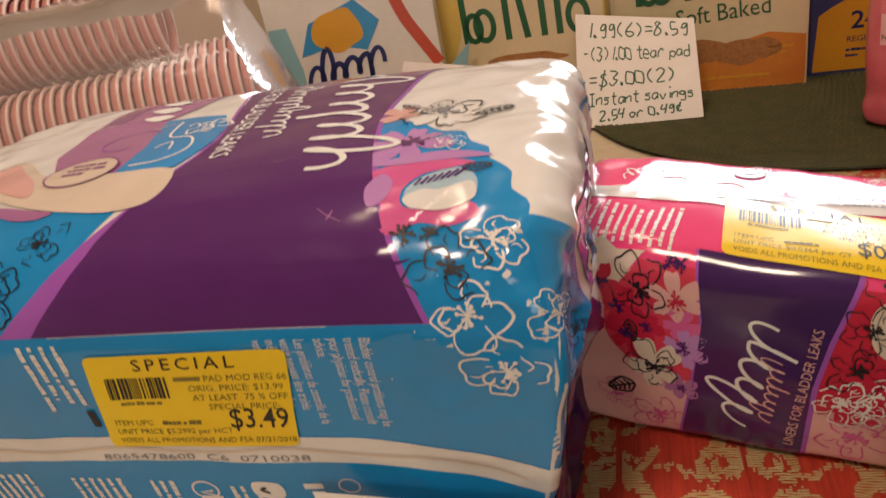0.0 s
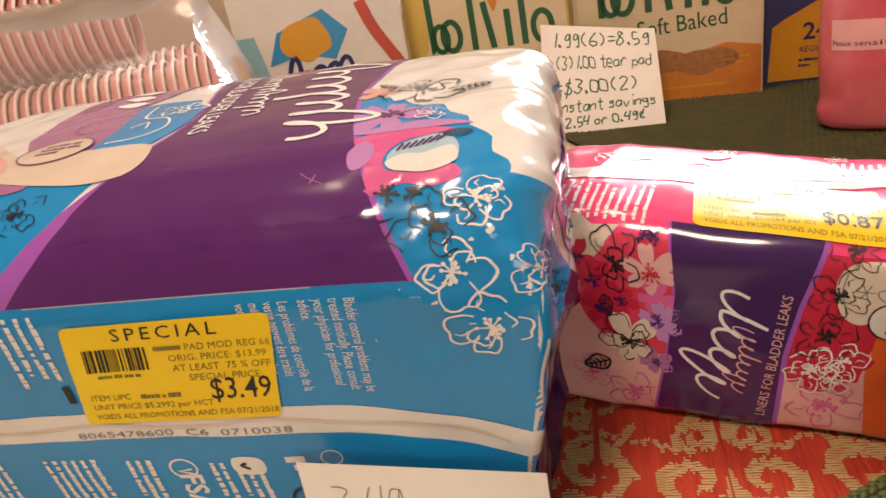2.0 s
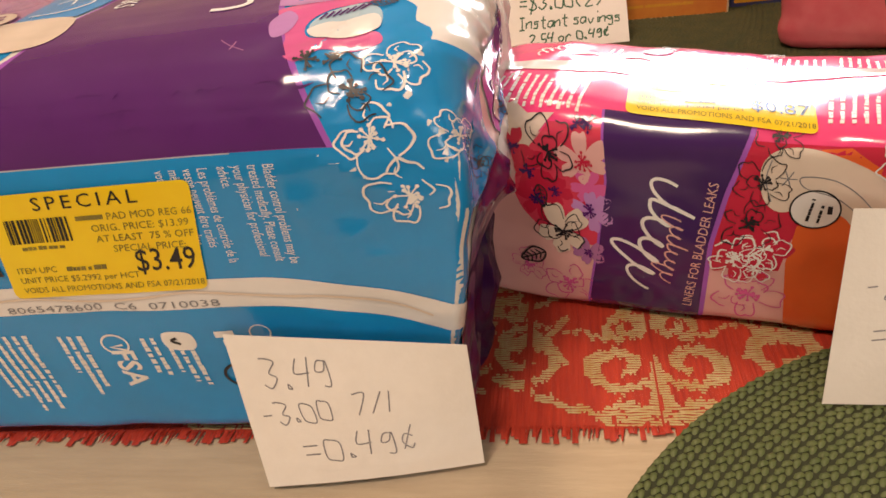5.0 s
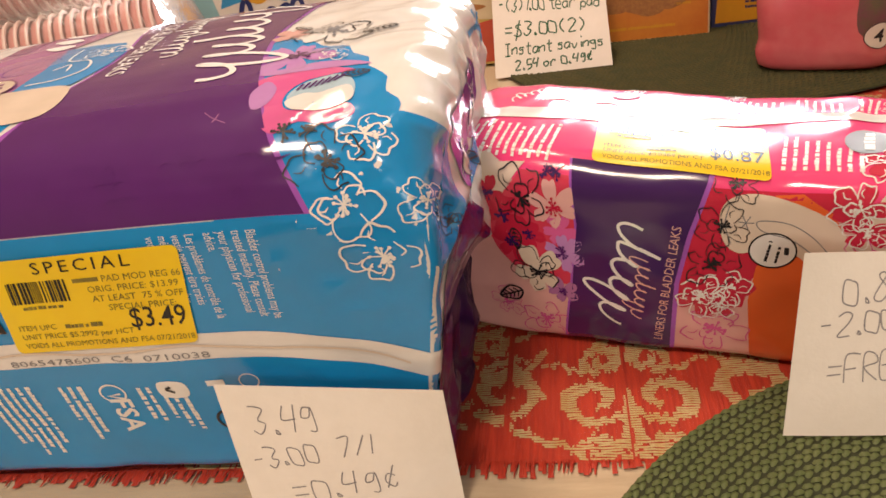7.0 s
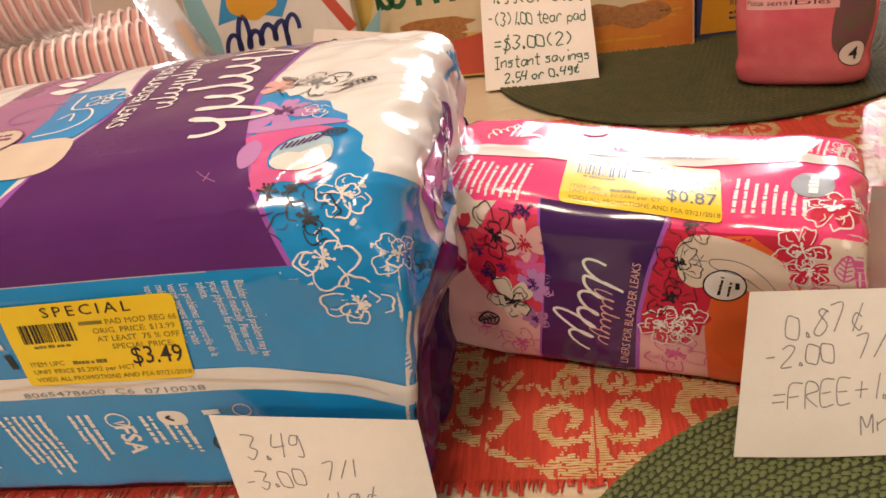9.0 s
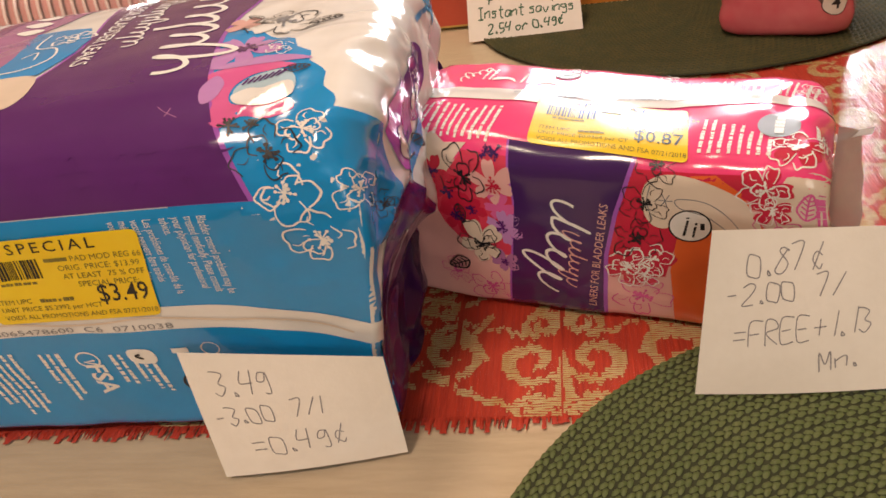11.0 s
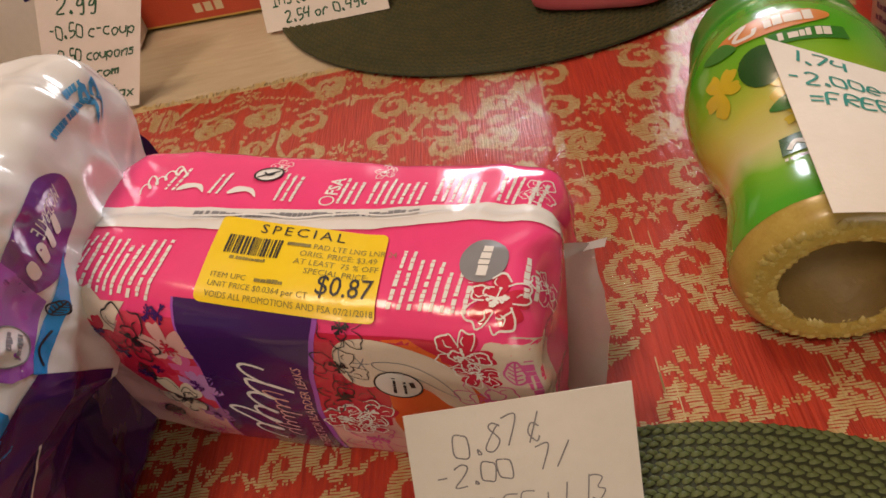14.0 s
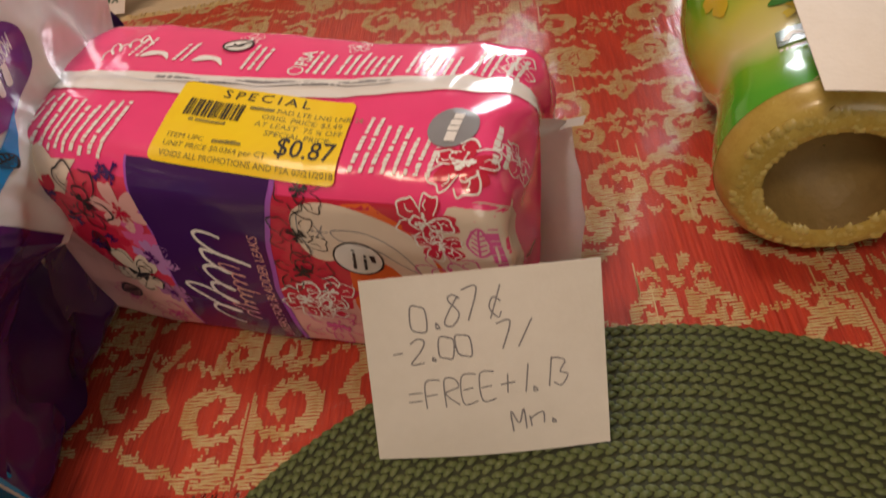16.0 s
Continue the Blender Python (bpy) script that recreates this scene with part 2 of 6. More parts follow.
def leaf(lines, x, y, r, deg):
    before = set(lines.verts)
    stroke(lines, [(0, 0), (0.35, 0.3), (0.8, 0.2), (1.1, 0), (0.8, -0.2), (0.35, -0.3)], 0.07, True)
    for k in range(4):
        stroke(lines, [(0.2 + 0.2 * k, 0.0), (0.35 + 0.2 * k, 0.2)], 0.06, curved=False)
        stroke(lines, [(0.2 + 0.2 * k, 0.0), (0.35 + 0.2 * k, -0.2)], 0.06, curved=False)
    stroke(lines, [(0, 0), (1.1, 0)], 0.06, curved=False)
    turn2(lines, [v for v in lines.verts if v not in before], x, y, deg, r, r)


def section(depth, height, r_top, r_low, dome, bulge, tuck, flat):
    """The outline of a soft pack across its length, by arc length from the front's foot up and over."""
    y0, pts = depth / 2, []
    for cy, cz, r, a0 in ((-y0 + r_low, r_low, r_low, 270), (-y0 + r_top, height - r_top, r_top, 180), (y0 - r_top, height - r_top, r_top, 90), (y0 - r_low, r_low, r_low, 0)):
        pts += [(cy + r * math.cos(radians(a0 - a)), cz + r * math.sin(radians(a0 - a))) for a in range(0, 91, 10)]
    dense = []
    for (ay, az), (by, bz) in zip(pts, pts[1:] + pts[:1]):
        dense += [(ay + (by - ay) * k / 24, az + (bz - az) * k / 24) for k in range(24)]
    p = np.array(dense)
    y, z = p[:, 0].copy(), p[:, 1].copy()
    f = np.clip(z / height, 0, 1)
    out_y = y * (1 + bulge * np.sin(math.pi * f)) + np.where(y < 0, tuck * (1 - f), -tuck * (1 - f))
    out_z = z + dome * (1 - abs(y / y0) ** flat) * f
    q = np.stack([out_y, out_z], 1)
    s = np.r_[0, np.cumsum(np.hypot(*np.diff(np.r_[q, q[:1]], axis=0).T))]
    return np.r_[q, q[:1]], s


def soft_pack(length, depth, height, r_top, r_low, r_end, dome, bulge, tuck, drop, crease, crease_end, shift, r_front=None, flare=0.0, flat=2, forward=0.0, belly=0.0, rise_left=0.0):
    """The skin of a film-wrapped pack: a function (u along the length, v round it), with its range."""
    q, s = section(depth, height, r_top, r_low, dome, bulge, tuck, flat)
    half, hh = length / 2, height / 2
    reach = half - r_end + r_end * math.pi / 2 + (hh - r_end) * 0.97
    r_front = r_front or r_end
    total = float(s[-1])
    off = Vector(shift)

    def surf(u, v):
        v = v % total
        y, z = float(np.interp(v, s, q[:, 0])), float(np.interp(v, s, q[:, 1]))
        # The front's upright edge is a sharper fold than the rest.
        rise = min(max((v - height * 0.84) / (height * 0.22), 0.0), 1.0) if v < total * 0.6 else min(max((total - v) / (height * 0.1), 0.0), 1.0)
        r = r_front + (r_end - r_front) * rise * rise * (3 - 2 * rise)
        arc = r * math.pi / 2
        e, sign, k, x = abs(u) - (half - r), (1 if u > 0 else -1), 1.0, u
        if e > arc:
            k, x = 1 - r / hh - (e - arc) / hh, sign * (half + 0.05 * (e - arc))
        elif e > 0:
            k, x = 1 - r / hh * (1 - math.cos(e / r)), sign * (half - r + r * math.sin(e / r))
        k = max(k, 0.02)
        cz = height * 0.46
        near = min(abs(u) / half, 1.0)
        z *= 1 - drop * near ** 4
        x *= 1 + flare * near ** 3 * (min(max(z / height, 0.3), 0.95) - 0.58)
        y, z = y * (0.25 + 0.75 * k) if e > arc else y * k, cz + (z - cz) * k
        p = Vector((x, y, z))
        lump = noise.noise(p * 22 + off) + 0.5 * noise.noise(p * 47 + off)
        w = max(0.0, (near - 0.52) / 0.48) * (0.35 + 0.65 * min(z / height, 1))
        fold = 1 - abs(noise.noise(Vector((p.x * 20 + p.y * 8, p.y * 27 - p.x * 14, p.z * 31 + p.x * 12)) + off * 2)) * 2.2
        fold += 0.30 * (1 - abs(noise.noise(Vector((p.x * 44 - p.y * 22, p.y * 60 + p.z * 30, p.z * 58)) + off)) * 2)
        out = Vector((0.25 * sign * near ** 6, y, z - cz))
        out = out.normalized() if out.length > 1e-6 else Vector((sign, 0, 0))
        p += out * (crease * lump + crease_end * w * (fold - 0.5))
        # The front swells forward, most left of the middle, and the left half stands higher.
        if p.y < 0:
            p.y *= 1 + forward + belly * math.exp(-((p.x + 0.03) / 0.06) ** 2) * math.sin(math.pi * min(max(p.z / height, 0.05), 0.95)) ** 0.5
        p.z *= 1 + rise_left * min(max((0.04 - p.x) / 0.12, 0.0), 1.0)
        p.z = max(p.z, 0.0004)
        return p
    return surf, reach, total


def skin(name, surf, reach, total, mat, parent, label="", step=0.0028):
    nu, nv = int(2 * reach / step), int(total / step)
    verts = [surf(-reach + 2 * reach * i / nu, total * j / nv) for i in range(nu + 1) for j in range(nv)]
    faces = [(i * nv + j, (i + 1) * nv + j, (i + 1) * nv + (j + 1) % nv, i * nv + (j + 1) % nv) for i in range(nu) for j in range(nv)]
    faces += [tuple(range(nv)), tuple(nu * nv + j for j in reversed(range(nv)))]
    me = bpy.data.meshes.new(name)
    me.from_pydata(verts, [], faces)
    return mesh_part(name, me, mat, parent, label)


def sheet(bl, br, tr, tl, bow=0.004, thick=0.00025, curl=0.0):
    """A sheet of paper by its four corners: the skin function (0..1, 0..1) and a bmesh with thickness."""
    bl, br, tr, tl = (Vector(q) for q in (bl, br, tr, tl))
    n = ((br - bl).cross(tl - bl)).normalized()

    def surf(u, v):
        p = bl.lerp(br, u).lerp(tl.lerp(tr, u), v)
        return p + n * (bow * math.sin(math.pi * u) * math.sin(math.pi * (0.25 + 0.75 * v)) + curl * max(0.0, u - 0.55) ** 2 * v)
    bm = bmesh.new()
    k = 14
    top = [[bm.verts.new(surf(i / k, j / k) + n * thick / 2) for j in range(k + 1)] for i in range(k + 1)]
    low = [[bm.verts.new(surf(i / k, j / k) - n * thick / 2) for j in range(k + 1)] for i in range(k + 1)]
    for i in range(k):
        for j in range(k):
            bm.faces.new((top[i][j], top[i + 1][j], top[i + 1][j + 1], top[i][j + 1]))
            bm.faces.new((low[i][j], low[i][j + 1], low[i + 1][j + 1], low[i + 1][j]))
    edge = [(i, 0) for i in range(k)] + [(k, j) for j in range(k)] + [(k - i, k) for i in range(k)] + [(0, k - j) for j in range(k)]
    for (a, b), (c, d) in zip(edge, edge[1:] + edge[:1]):
        bm.faces.new((low[a][b], low[c][d], top[c][d], top[a][b]))
    w, h = (br - bl).length, (tl - bl).length
    return (lambda x, y: surf(x / w, y / h)), bm, w, h

# ---- room and table ----
WALL = material("wall_paint", (0.62, 0.50, 0.36), 0.8, grain=6, bump=0.05)
FLOORING = material("floor_boards", (0.20, 0.11, 0.06), 0.45, grain=8, stretch=(1, 12, 1))
CEILING = material("ceiling_paint", (0.75, 0.70, 0.62), 0.9, grain=5)


def slab(name, x0, x1, y0, y1, z0, z1, mat, label, category):
    bm = bmesh.new()
    box(bm, x0, x1, y0, y1, z0, z1)
    ob = part(name, bm, mat, None, smooth=False)
    return tagged(ob, label, category, kind="structure")


slab("floor", -2.0, 2.4, -2.2, 2.2, -0.80, -0.75, FLOORING, "dark wooden floor under the table", "floor")
slab("ceiling", -2.0, 2.4, -2.2, 2.2, 1.72, 1.78, CEILING, "plain off-white ceiling of the room", "ceiling")
# Unseen south wall; its opening is invented to hold the added fill lamp.
bm = bmesh.new()
for x0, x1, z0, z1 in ((-2.0, -0.15, -0.75, 1.72), (1.15, 2.4, -0.75, 1.72), (-0.15, 1.15, -0.75, 0.25), (-0.15, 1.15, 1.25, 1.72)):
    box(bm, x0, x1, -2.26, -2.2, z0, z1)
tagged(part("wall_south", bm, WALL, None, smooth=False), "beige painted wall with a window-sized opening", "wall", kind="structure")
slab("wall_west", -2.06, -2.0, -2.2, 2.2, -0.75, 1.72, WALL, "plain beige painted wall", "wall")
slab("wall_east", 2.4, 2.46, -2.2, 2.2, -0.75, 1.72, WALL, "plain beige painted wall", "wall")
bm = bmesh.new()
for x0, x1, z0, z1 in ((-2.0, 0.42, -0.75, 1.72), (1.28, 2.4, -0.75, 1.72), (0.42, 1.28, -0.75, 0.46), (0.42, 1.28, 1.14, 1.72)):
    box(bm, x0, x1, 2.0, 2.06, z0, z1)
tagged(part("wall_north", bm, WALL, None, smooth=False), "beige painted wall with a window-sized opening", "wall", kind="structure")

CLOTH = material("cream_cloth", (0.60, 0.50, 0.36), 0.7, grain=9, other=(0.50, 0.40, 0.28), stretch=(3, 26, 3), bump=0.12, bump_scale=60)
WOOD = material("table_wood", (0.16, 0.08, 0.04), 0.4, grain=10, stretch=(1, 9, 1))
table = thing("dining_table", "wooden dining table under a cream cloth", "table", pose(0.3, 0.55, 0, 0, 0, -9.5))
bm = bmesh.new()
box(bm, -1.05, 1.05, -0.6, 0.6, -0.04, -0.0042, 0.004)
part("tabletop", bm, WOOD, table, smooth=False)
for x in (-0.95, 0.95):
    for y in (-0.5, 0.5):
        bm = bmesh.new()
        box(bm, x - 0.035, x + 0.035, y - 0.035, y + 0.035, -0.75, -0.04, 0.004)
        part("leg", bm, WOOD, table, smooth=False)


def sheet_grid(x0, x1, y0, y1, z, nx, ny, amp, freq, seed):
    bm = bmesh.new()
    g = [[bm.verts.new((x0 + (x1 - x0) * i / nx, y0 + (y1 - y0) * j / ny, 0)) for j in range(ny + 1)] for i in range(nx + 1)]
    for row in g:
        for v in row:
            v.co.z = z + amp * noise.noise(Vector((v.co.x * freq, v.co.y * freq, seed)))
    for i in range(nx):
        for j in range(ny):
            bm.faces.new((g[i][j], g[i + 1][j], g[i + 1][j + 1], g[i][j + 1]))
    return bm


AXIS = pose(0.3, 0.55, 0, 0, 0, -9.5)
cloth = part("tablecloth", sheet_grid(-1.06, 1.06, -0.61, 0.61, -0.0030, 80, 60, 0.0004, 9, 1), CLOTH, None)
cloth.matrix_world = AXIS
tagged(cloth, "cream woven tablecloth spread over the table", "tablecloth")

# The woven runner lies along the table; v runs across it.
WEAVE_RED = material("red_weave", (0.60, 0.062, 0.026), 0.62, grain=45, other=(0.33, 0.024, 0.014), stretch=(9, 0.5, 1), bump=0.6, bump_scale=80, mixing=0.55)
WEAVE_GOLD = material("gold_weave", (0.60, 0.49, 0.27), 0.6, grain=26, other=(0.50, 0.33, 0.12), stretch=(4, 1, 1), bump=0.4, bump_scale=160, mixing=0.4)
RUN_LOW, RUN_HIGH = -0.352, 0.112
runner = thing("table_runner", "red and gold woven runner with a scroll pattern and short fringe", "table runner", AXIS)
part("cloth", sheet_grid(-0.75, 0.85, RUN_LOW, RUN_HIGH, -0.0019, 160, 50, 0.0001, 30, 4), WEAVE_RED, runner)


# The woven pattern: scrolls mirrored about axes 98 mm apart, drawn on a thread grid and woven as short weft floats.
HALF, AXIS_U, PITCH, STEP = 0.098, 0.069, 0.00165, 0.0010
SCROLLS = ((0.017, -0.311, 0.0150, (0.003, -0.338)), (0.062, -0.303, 0.0165, (0.028, -0.345)), (0.036, -0.224, 0.0145, (0.060, -0.262)),
           (0.013, -0.190, 0.0155, (0.034, -0.150)), (0.078, -0.238, 0.0135, (0.096, -0.275)), (0.079, -0.168, 0.0160, (0.056, -0.128)),
           (0.038, -0.118, 0.0140, (0.008, -0.098)), (0.030, -0.058, 0.0135, (0.003, -0.086)), (0.031, -0.012, 0.0130, (0.058, 0.012)),
           (0.071, -0.082, 0.0140, (0.096, -0.110)), (0.036, 0.034, 0.0140, (0.006, 0.058)), (0.070, 0.056, 0.0135, (0.096, 0.080)), (0.020, 0.088, 0.0110, (0.048, 0.104)))
BLOOMS = ((0.098, -0.019, 0.026), (0.0, -0.262, 0.016), (0.0, -0.020, 0.014), (0.098, -0.205, 0.015), (0.0, -0.138, 0.013), (0.098, -0.320, 0.018), (0.098, 0.098, 0.012), (0.0, 0.100, 0.010))
tile = np.zeros((int((RUN_HIGH - RUN_LOW) / PITCH) + 1, int(HALF / STEP) + 1), bool)
tile_v, tile_x = np.meshgrid(RUN_LOW + PITCH * np.arange(tile.shape[0]), STEP * np.arange(tile.shape[1]), indexing="ij")


def dab(x, y, r):
    tile[np.hypot(tile_x - x, tile_v - y) < r] = True


def curl(x, y, r, toward, hand, width):
    """A scroll round (x, y) whose outer end sets off beside the way toward, then runs out to it."""
    away = math.atan2(toward[1] - y, toward[0] - x)
    line = [(x + r * (0.30 + 0.70 * i / 13) * math.cos(away + hand * (1.3 + 0.58 * (i - 13))), y + r * (0.30 + 0.70 * i / 13) * math.sin(away + hand * (1.3 + 0.58 * (i - 13)))) for i in range(14)]
    line += [((x + toward[0]) / 2 + 0.55 * r * math.cos(away + hand * 1.57), (y + toward[1]) / 2 + 0.55 * r * math.sin(away + hand * 1.57)), toward]
    path = smooth_line(line, False, 8)
    for i, q in enumerate(path):
        dab(q.x, q.y, width * (0.75 + 0.55 * math.sin(math.pi * min(1.0, 1.2 * i / len(path))) ** 2))


for k, (x, y, r, tail) in enumerate(SCROLLS):
    hand = 1 if k % 2 else -1
    away = math.atan2(tail[1] - y, tail[0] - x)
    curl(x, y, r * 1.22, tail, hand, 0.0033)
    curl((x + 0.047) % HALF, y + 0.022, 0.0115, ((x + 0.024) % HALF, y + 0.040), -hand, 0.0028)
    curl(tail[0] + 0.012 * math.cos(away - hand * 0.9), tail[1] + 0.012 * math.sin(away - hand * 0.9), 0.0100, tail, -hand, 0.0026)
    for a in (0.3, 1.2, 2.1):
        dab(x + r * 1.66 * math.cos(away + 3.14 + hand * (a - 1.2)), y + r * 1.66 * math.sin(away + 3.14 + hand * (a - 1.2)), 0.0024)
for x, y, r in BLOOMS:
    for i in range(8):
        a = math.pi / 8 + math.pi / 4 * i
        for f in (0.62, 0.85, 1.05):
            dab(x + r * f * math.cos(a), y + r * f * math.sin(a), r * (0.17 if f < 1 else 0.10))
    dab(x, y, r * 0.20)
for i in range(60):
    f = i / 59
    dab(0.049 + 0.040 * math.sin(f * 17), RUN_LOW + 0.02 + 0.43 * f, 0.0026)
rnd = random.Random(11)
verts, faces = [], []
cols = int(1.58 / STEP)
streak = [rnd.random() for _ in range(cols + 3)]
streak = [0.5 + 0.9 * ((a + b + c) / 3 - 0.5) for a, b, c in zip(streak, streak[1:], streak[2:])]
for j in range(1, tile.shape[0] - 1):
    v, run, way = RUN_LOW + PITCH * j, None, rnd.uniform(0, 6)
    for i in range(cols + 1):
        u = -0.74 + STEP * i
        x = (u - AXIS_U) % (2 * HALF)
        x = min(x, 2 * HALF - x)
        # Threads slip up and down, so that the pattern's edges stagger along the warp.
        jj = min(max(j + round(4.5 * (streak[i] - 0.5) + rnd.uniform(-0.6, 0.6)), 0), tile.shape[0] - 1)
        on = bool(tile[jj, min(int(x / STEP), tile.shape[1] - 1)]) and streak[i] > 0.24 and i < cols
        if on and run is None:
            run = u
        if not on and run is not None:
            n, base = max(1, int((u - run) / 0.004)), len(verts)
            for k in range(n + 1):
                q = run + (u - run) * k / n
                wave = v + 0.00035 * math.sin(q * 900 + way * 0.15)
                thick = PITCH * 0.36
                verts += [(q, wave - thick, -0.00150), (q, wave + thick, -0.00150)]
            faces += [(base + 2 * k, base + 2 * k + 2, base + 2 * k + 3, base + 2 * k + 1) for k in range(n)]
            run = None
# Loose pale warp threads cross the pattern here and there.
for _ in range(900):
    u, v, l = rnd.uniform(-0.74, 0.84), rnd.uniform(RUN_LOW + 0.01, RUN_HIGH - 0.03), rnd.uniform(0.006, 0.024)
    x = (u - AXIS_U) % (2 * HALF)
    if tile[int((v - RUN_LOW) / PITCH), min(int(min(x, 2 * HALF - x) / STEP), tile.shape[1] - 1)]:
        base = len(verts)
        verts += [(u, v, -0.00135), (u + 0.0007, v, -0.00135), (u + 0.0009, v + l, -0.00135), (u + 0.0002, v + l, -0.00135)]
        faces.append((base, base + 1, base + 2, base + 3))
me = bpy.data.meshes.new("scroll_pattern")
me.from_pydata(verts, [], faces)
tagged(mesh_part("scroll_pattern", me, WEAVE_GOLD, runner, "pale gold woven scrolls", False), kind="stuff")
for edge, way in ((RUN_LOW, -1), (RUN_HIGH, 1)):
    bm, x = bmesh.new(), -0.75
    while x < 0.85:
        w, l = rnd.uniform(0.0012, 0.0026), rnd.uniform(0.003, 0.0095)
        a = [bm.verts.new((x + q, edge + way * p, -0.0018 + z)) for q, p, z in ((0, -0.002, 0), (w, -0.002, 0), (w + rnd.uniform(-0.002, 0.002), l, 0.0004), (0, l, 0.0003))]
        top = bm.verts.new((x + w / 2, edge + way * l * 0.4, -0.0003))
        for p, q in zip(a, a[1:] + a[:1]):
            bm.faces.new((p, q, top))
        x += w * rnd.uniform(0.8, 1.5)
    ob = part("fringe", bm, WEAVE_GOLD if way > 0 else WEAVE_RED, runner, "short frayed fringe")

# A clear sheet protects cloth and runner.
clear = bpy.data.materials.new("clear_vinyl")
clear.use_nodes = True
nt = clear.node_tree
nt.nodes.remove(nt.nodes["Principled BSDF"])
mixer, see, gloss, fres, bp, nz = (nt.nodes.new("ShaderNode" + k) for k in ("MixShader", "BsdfTransparent", "BsdfGlossy", "Fresnel", "Bump", "TexNoise"))
gloss.inputs["Roughness"].default_value, fres.inputs["IOR"].default_value = 0.14, 1.23
nz.inputs["Scale"].default_value, nz.inputs["Detail"].default_value = 34, 3
bp.inputs["Strength"].default_value, bp.inputs["Distance"].default_value = 0.35, 0.002
nt.links.new(nz.outputs[0], bp.inputs["Height"]), nt.links.new(bp.outputs[0], gloss.inputs["Normal"])
nt.links.new(fres.outputs[0], mixer.inputs[0]), nt.links.new(see.outputs[0], mixer.inputs[1]), nt.links.new(gloss.outputs[0], mixer.inputs[2])
nt.links.new(mixer.outputs[0], nt.nodes["Material Output"].inputs[0])
vinyl = part("clear_table_cover", sheet_grid(-1.06, 1.06, -0.62, 0.62, -0.0005, 120, 80, 0.0004, 14, 8), clear, None)
vinyl.matrix_world = AXIS
vinyl.visible_shadow = False
tagged(vinyl, "clear glossy plastic sheet covering runner and cloth", "table cover")

# ---- braided mats ----
STRAW_GREEN = material("green_braid", (0.118, 0.142, 0.054), 0.42, grain=70, other=(0.09, 0.12, 0.045), bump=0.15, bump_scale=700, spec=0.25)
STRAW_DARK = material("dark_green_braid", (0.085, 0.074, 0.028), 0.75, grain=60, other=(0.05, 0.055, 0.024), spec=0.25)

# Straw colour darkened to put the shade between the plaits into the backing.
STRAW_GROOVE_SHADE = material("shaded_straw", (0.035, 0.042, 0.018), 0.8, grain=80)


def braided_mat(name, x, y, radius, ring, stitch, mat, label, lean=0.48):
    mat_ob = thing(name, label, "placemat", pose(x, y, 0), group="braided mats")
    # Disc under the plaits, coloured as the shade in their gaps.
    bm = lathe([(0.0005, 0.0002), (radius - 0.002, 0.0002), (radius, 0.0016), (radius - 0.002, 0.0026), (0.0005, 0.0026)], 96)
    part("backing", bm, STRAW_GROOVE_SHADE, mat_ob)
    verts, faces = [], []
    rng = random.Random(int(radius * 1000))
    r = radius - ring / 2
    while r > ring:
        count = max(6, int(2 * math.pi * r / stitch))
        for side in (-1, 1):
            for k in range(count):
                a = 2 * math.pi * (k + (0.5 if side > 0 else 0)) / count
                c, s = math.cos(a), math.sin(a)
                rc = r + side * ring * 0.185
                l, w, h = stitch * 0.62, stitch * 0.29, ring * rng.uniform(0.30, 0.40)
                t, base = side * lean + rng.uniform(-0.1, 0.1), len(verts)
                for p, q, z in ((-l, 0, 0), (-l * 0.4, -w, 0.55), (l * 0.4, -w, 0.55), (l, 0, 0), (l * 0.4, w, 0.55), (-l * 0.4, w, 0.55), (-l * 0.35, 0, 1), (l * 0.35, 0, 1)):
                    tx, rx = p * math.cos(t) - q * math.sin(t), p * math.sin(t) + q * math.cos(t)
                    rr = rc + rx * 0.8
                    verts.append((rr * c - tx * s, rr * s + tx * c, 0.0014 + z * h + 0.0006))
                for f in ((0, 1, 6), (1, 2, 7, 6), (2, 3, 7), (3, 4, 7), (4, 5, 6, 7), (5, 0, 6)):
                    faces.append(tuple(base + q for q in f))
        r -= ring
    me = bpy.data.meshes.new("braid")
    me.from_pydata(verts, [], faces)
    tagged(mesh_part("braid", me, mat, mat_ob, "plaited straw rings"), kind="stuff")
    return mat_ob


braided_mat("placemat", 0.252, 0.0538, 0.209, 0.0062, 0.0052, STRAW_GREEN, "round green braided placemat at the table's edge")
braided_mat("placemat", 0.3797, 0.842, 0.2542, 0.0060, 0.0060, STRAW_DARK, "round dark olive braided placemat under the boxes")

# ---- the blue pad pack ----
PACK_A_AT = pose(-0.0995, 0.3707, 0, 0, 0, -9)
pack_a = thing("pad_pack", "large blue and purple plastic-wrapped pack of pads", "pad pack", PACK_A_AT)
surf_a, reach_a, total_a = soft_pack(0.324, 0.240, 0.160, 0.023, 0.010, 0.014, 0.0235, 0.02, 0.014, 0.035, 0.0010, 0.0044, (3, 1, 2), 0.004, 0.16, 4, 0.05)
skin("wrapper", surf_a, reach_a, total_a, FILM_WHITE, pack_a, "glossy white film")

# ---- the pink liner pack ----
PACK_B_AT = pose(0.166, 0.341, 0, 0, 0, -26)
pack_b = thing("liner_pack", "small pink plastic-wrapped pack of liners", "liner pack", PACK_B_AT)
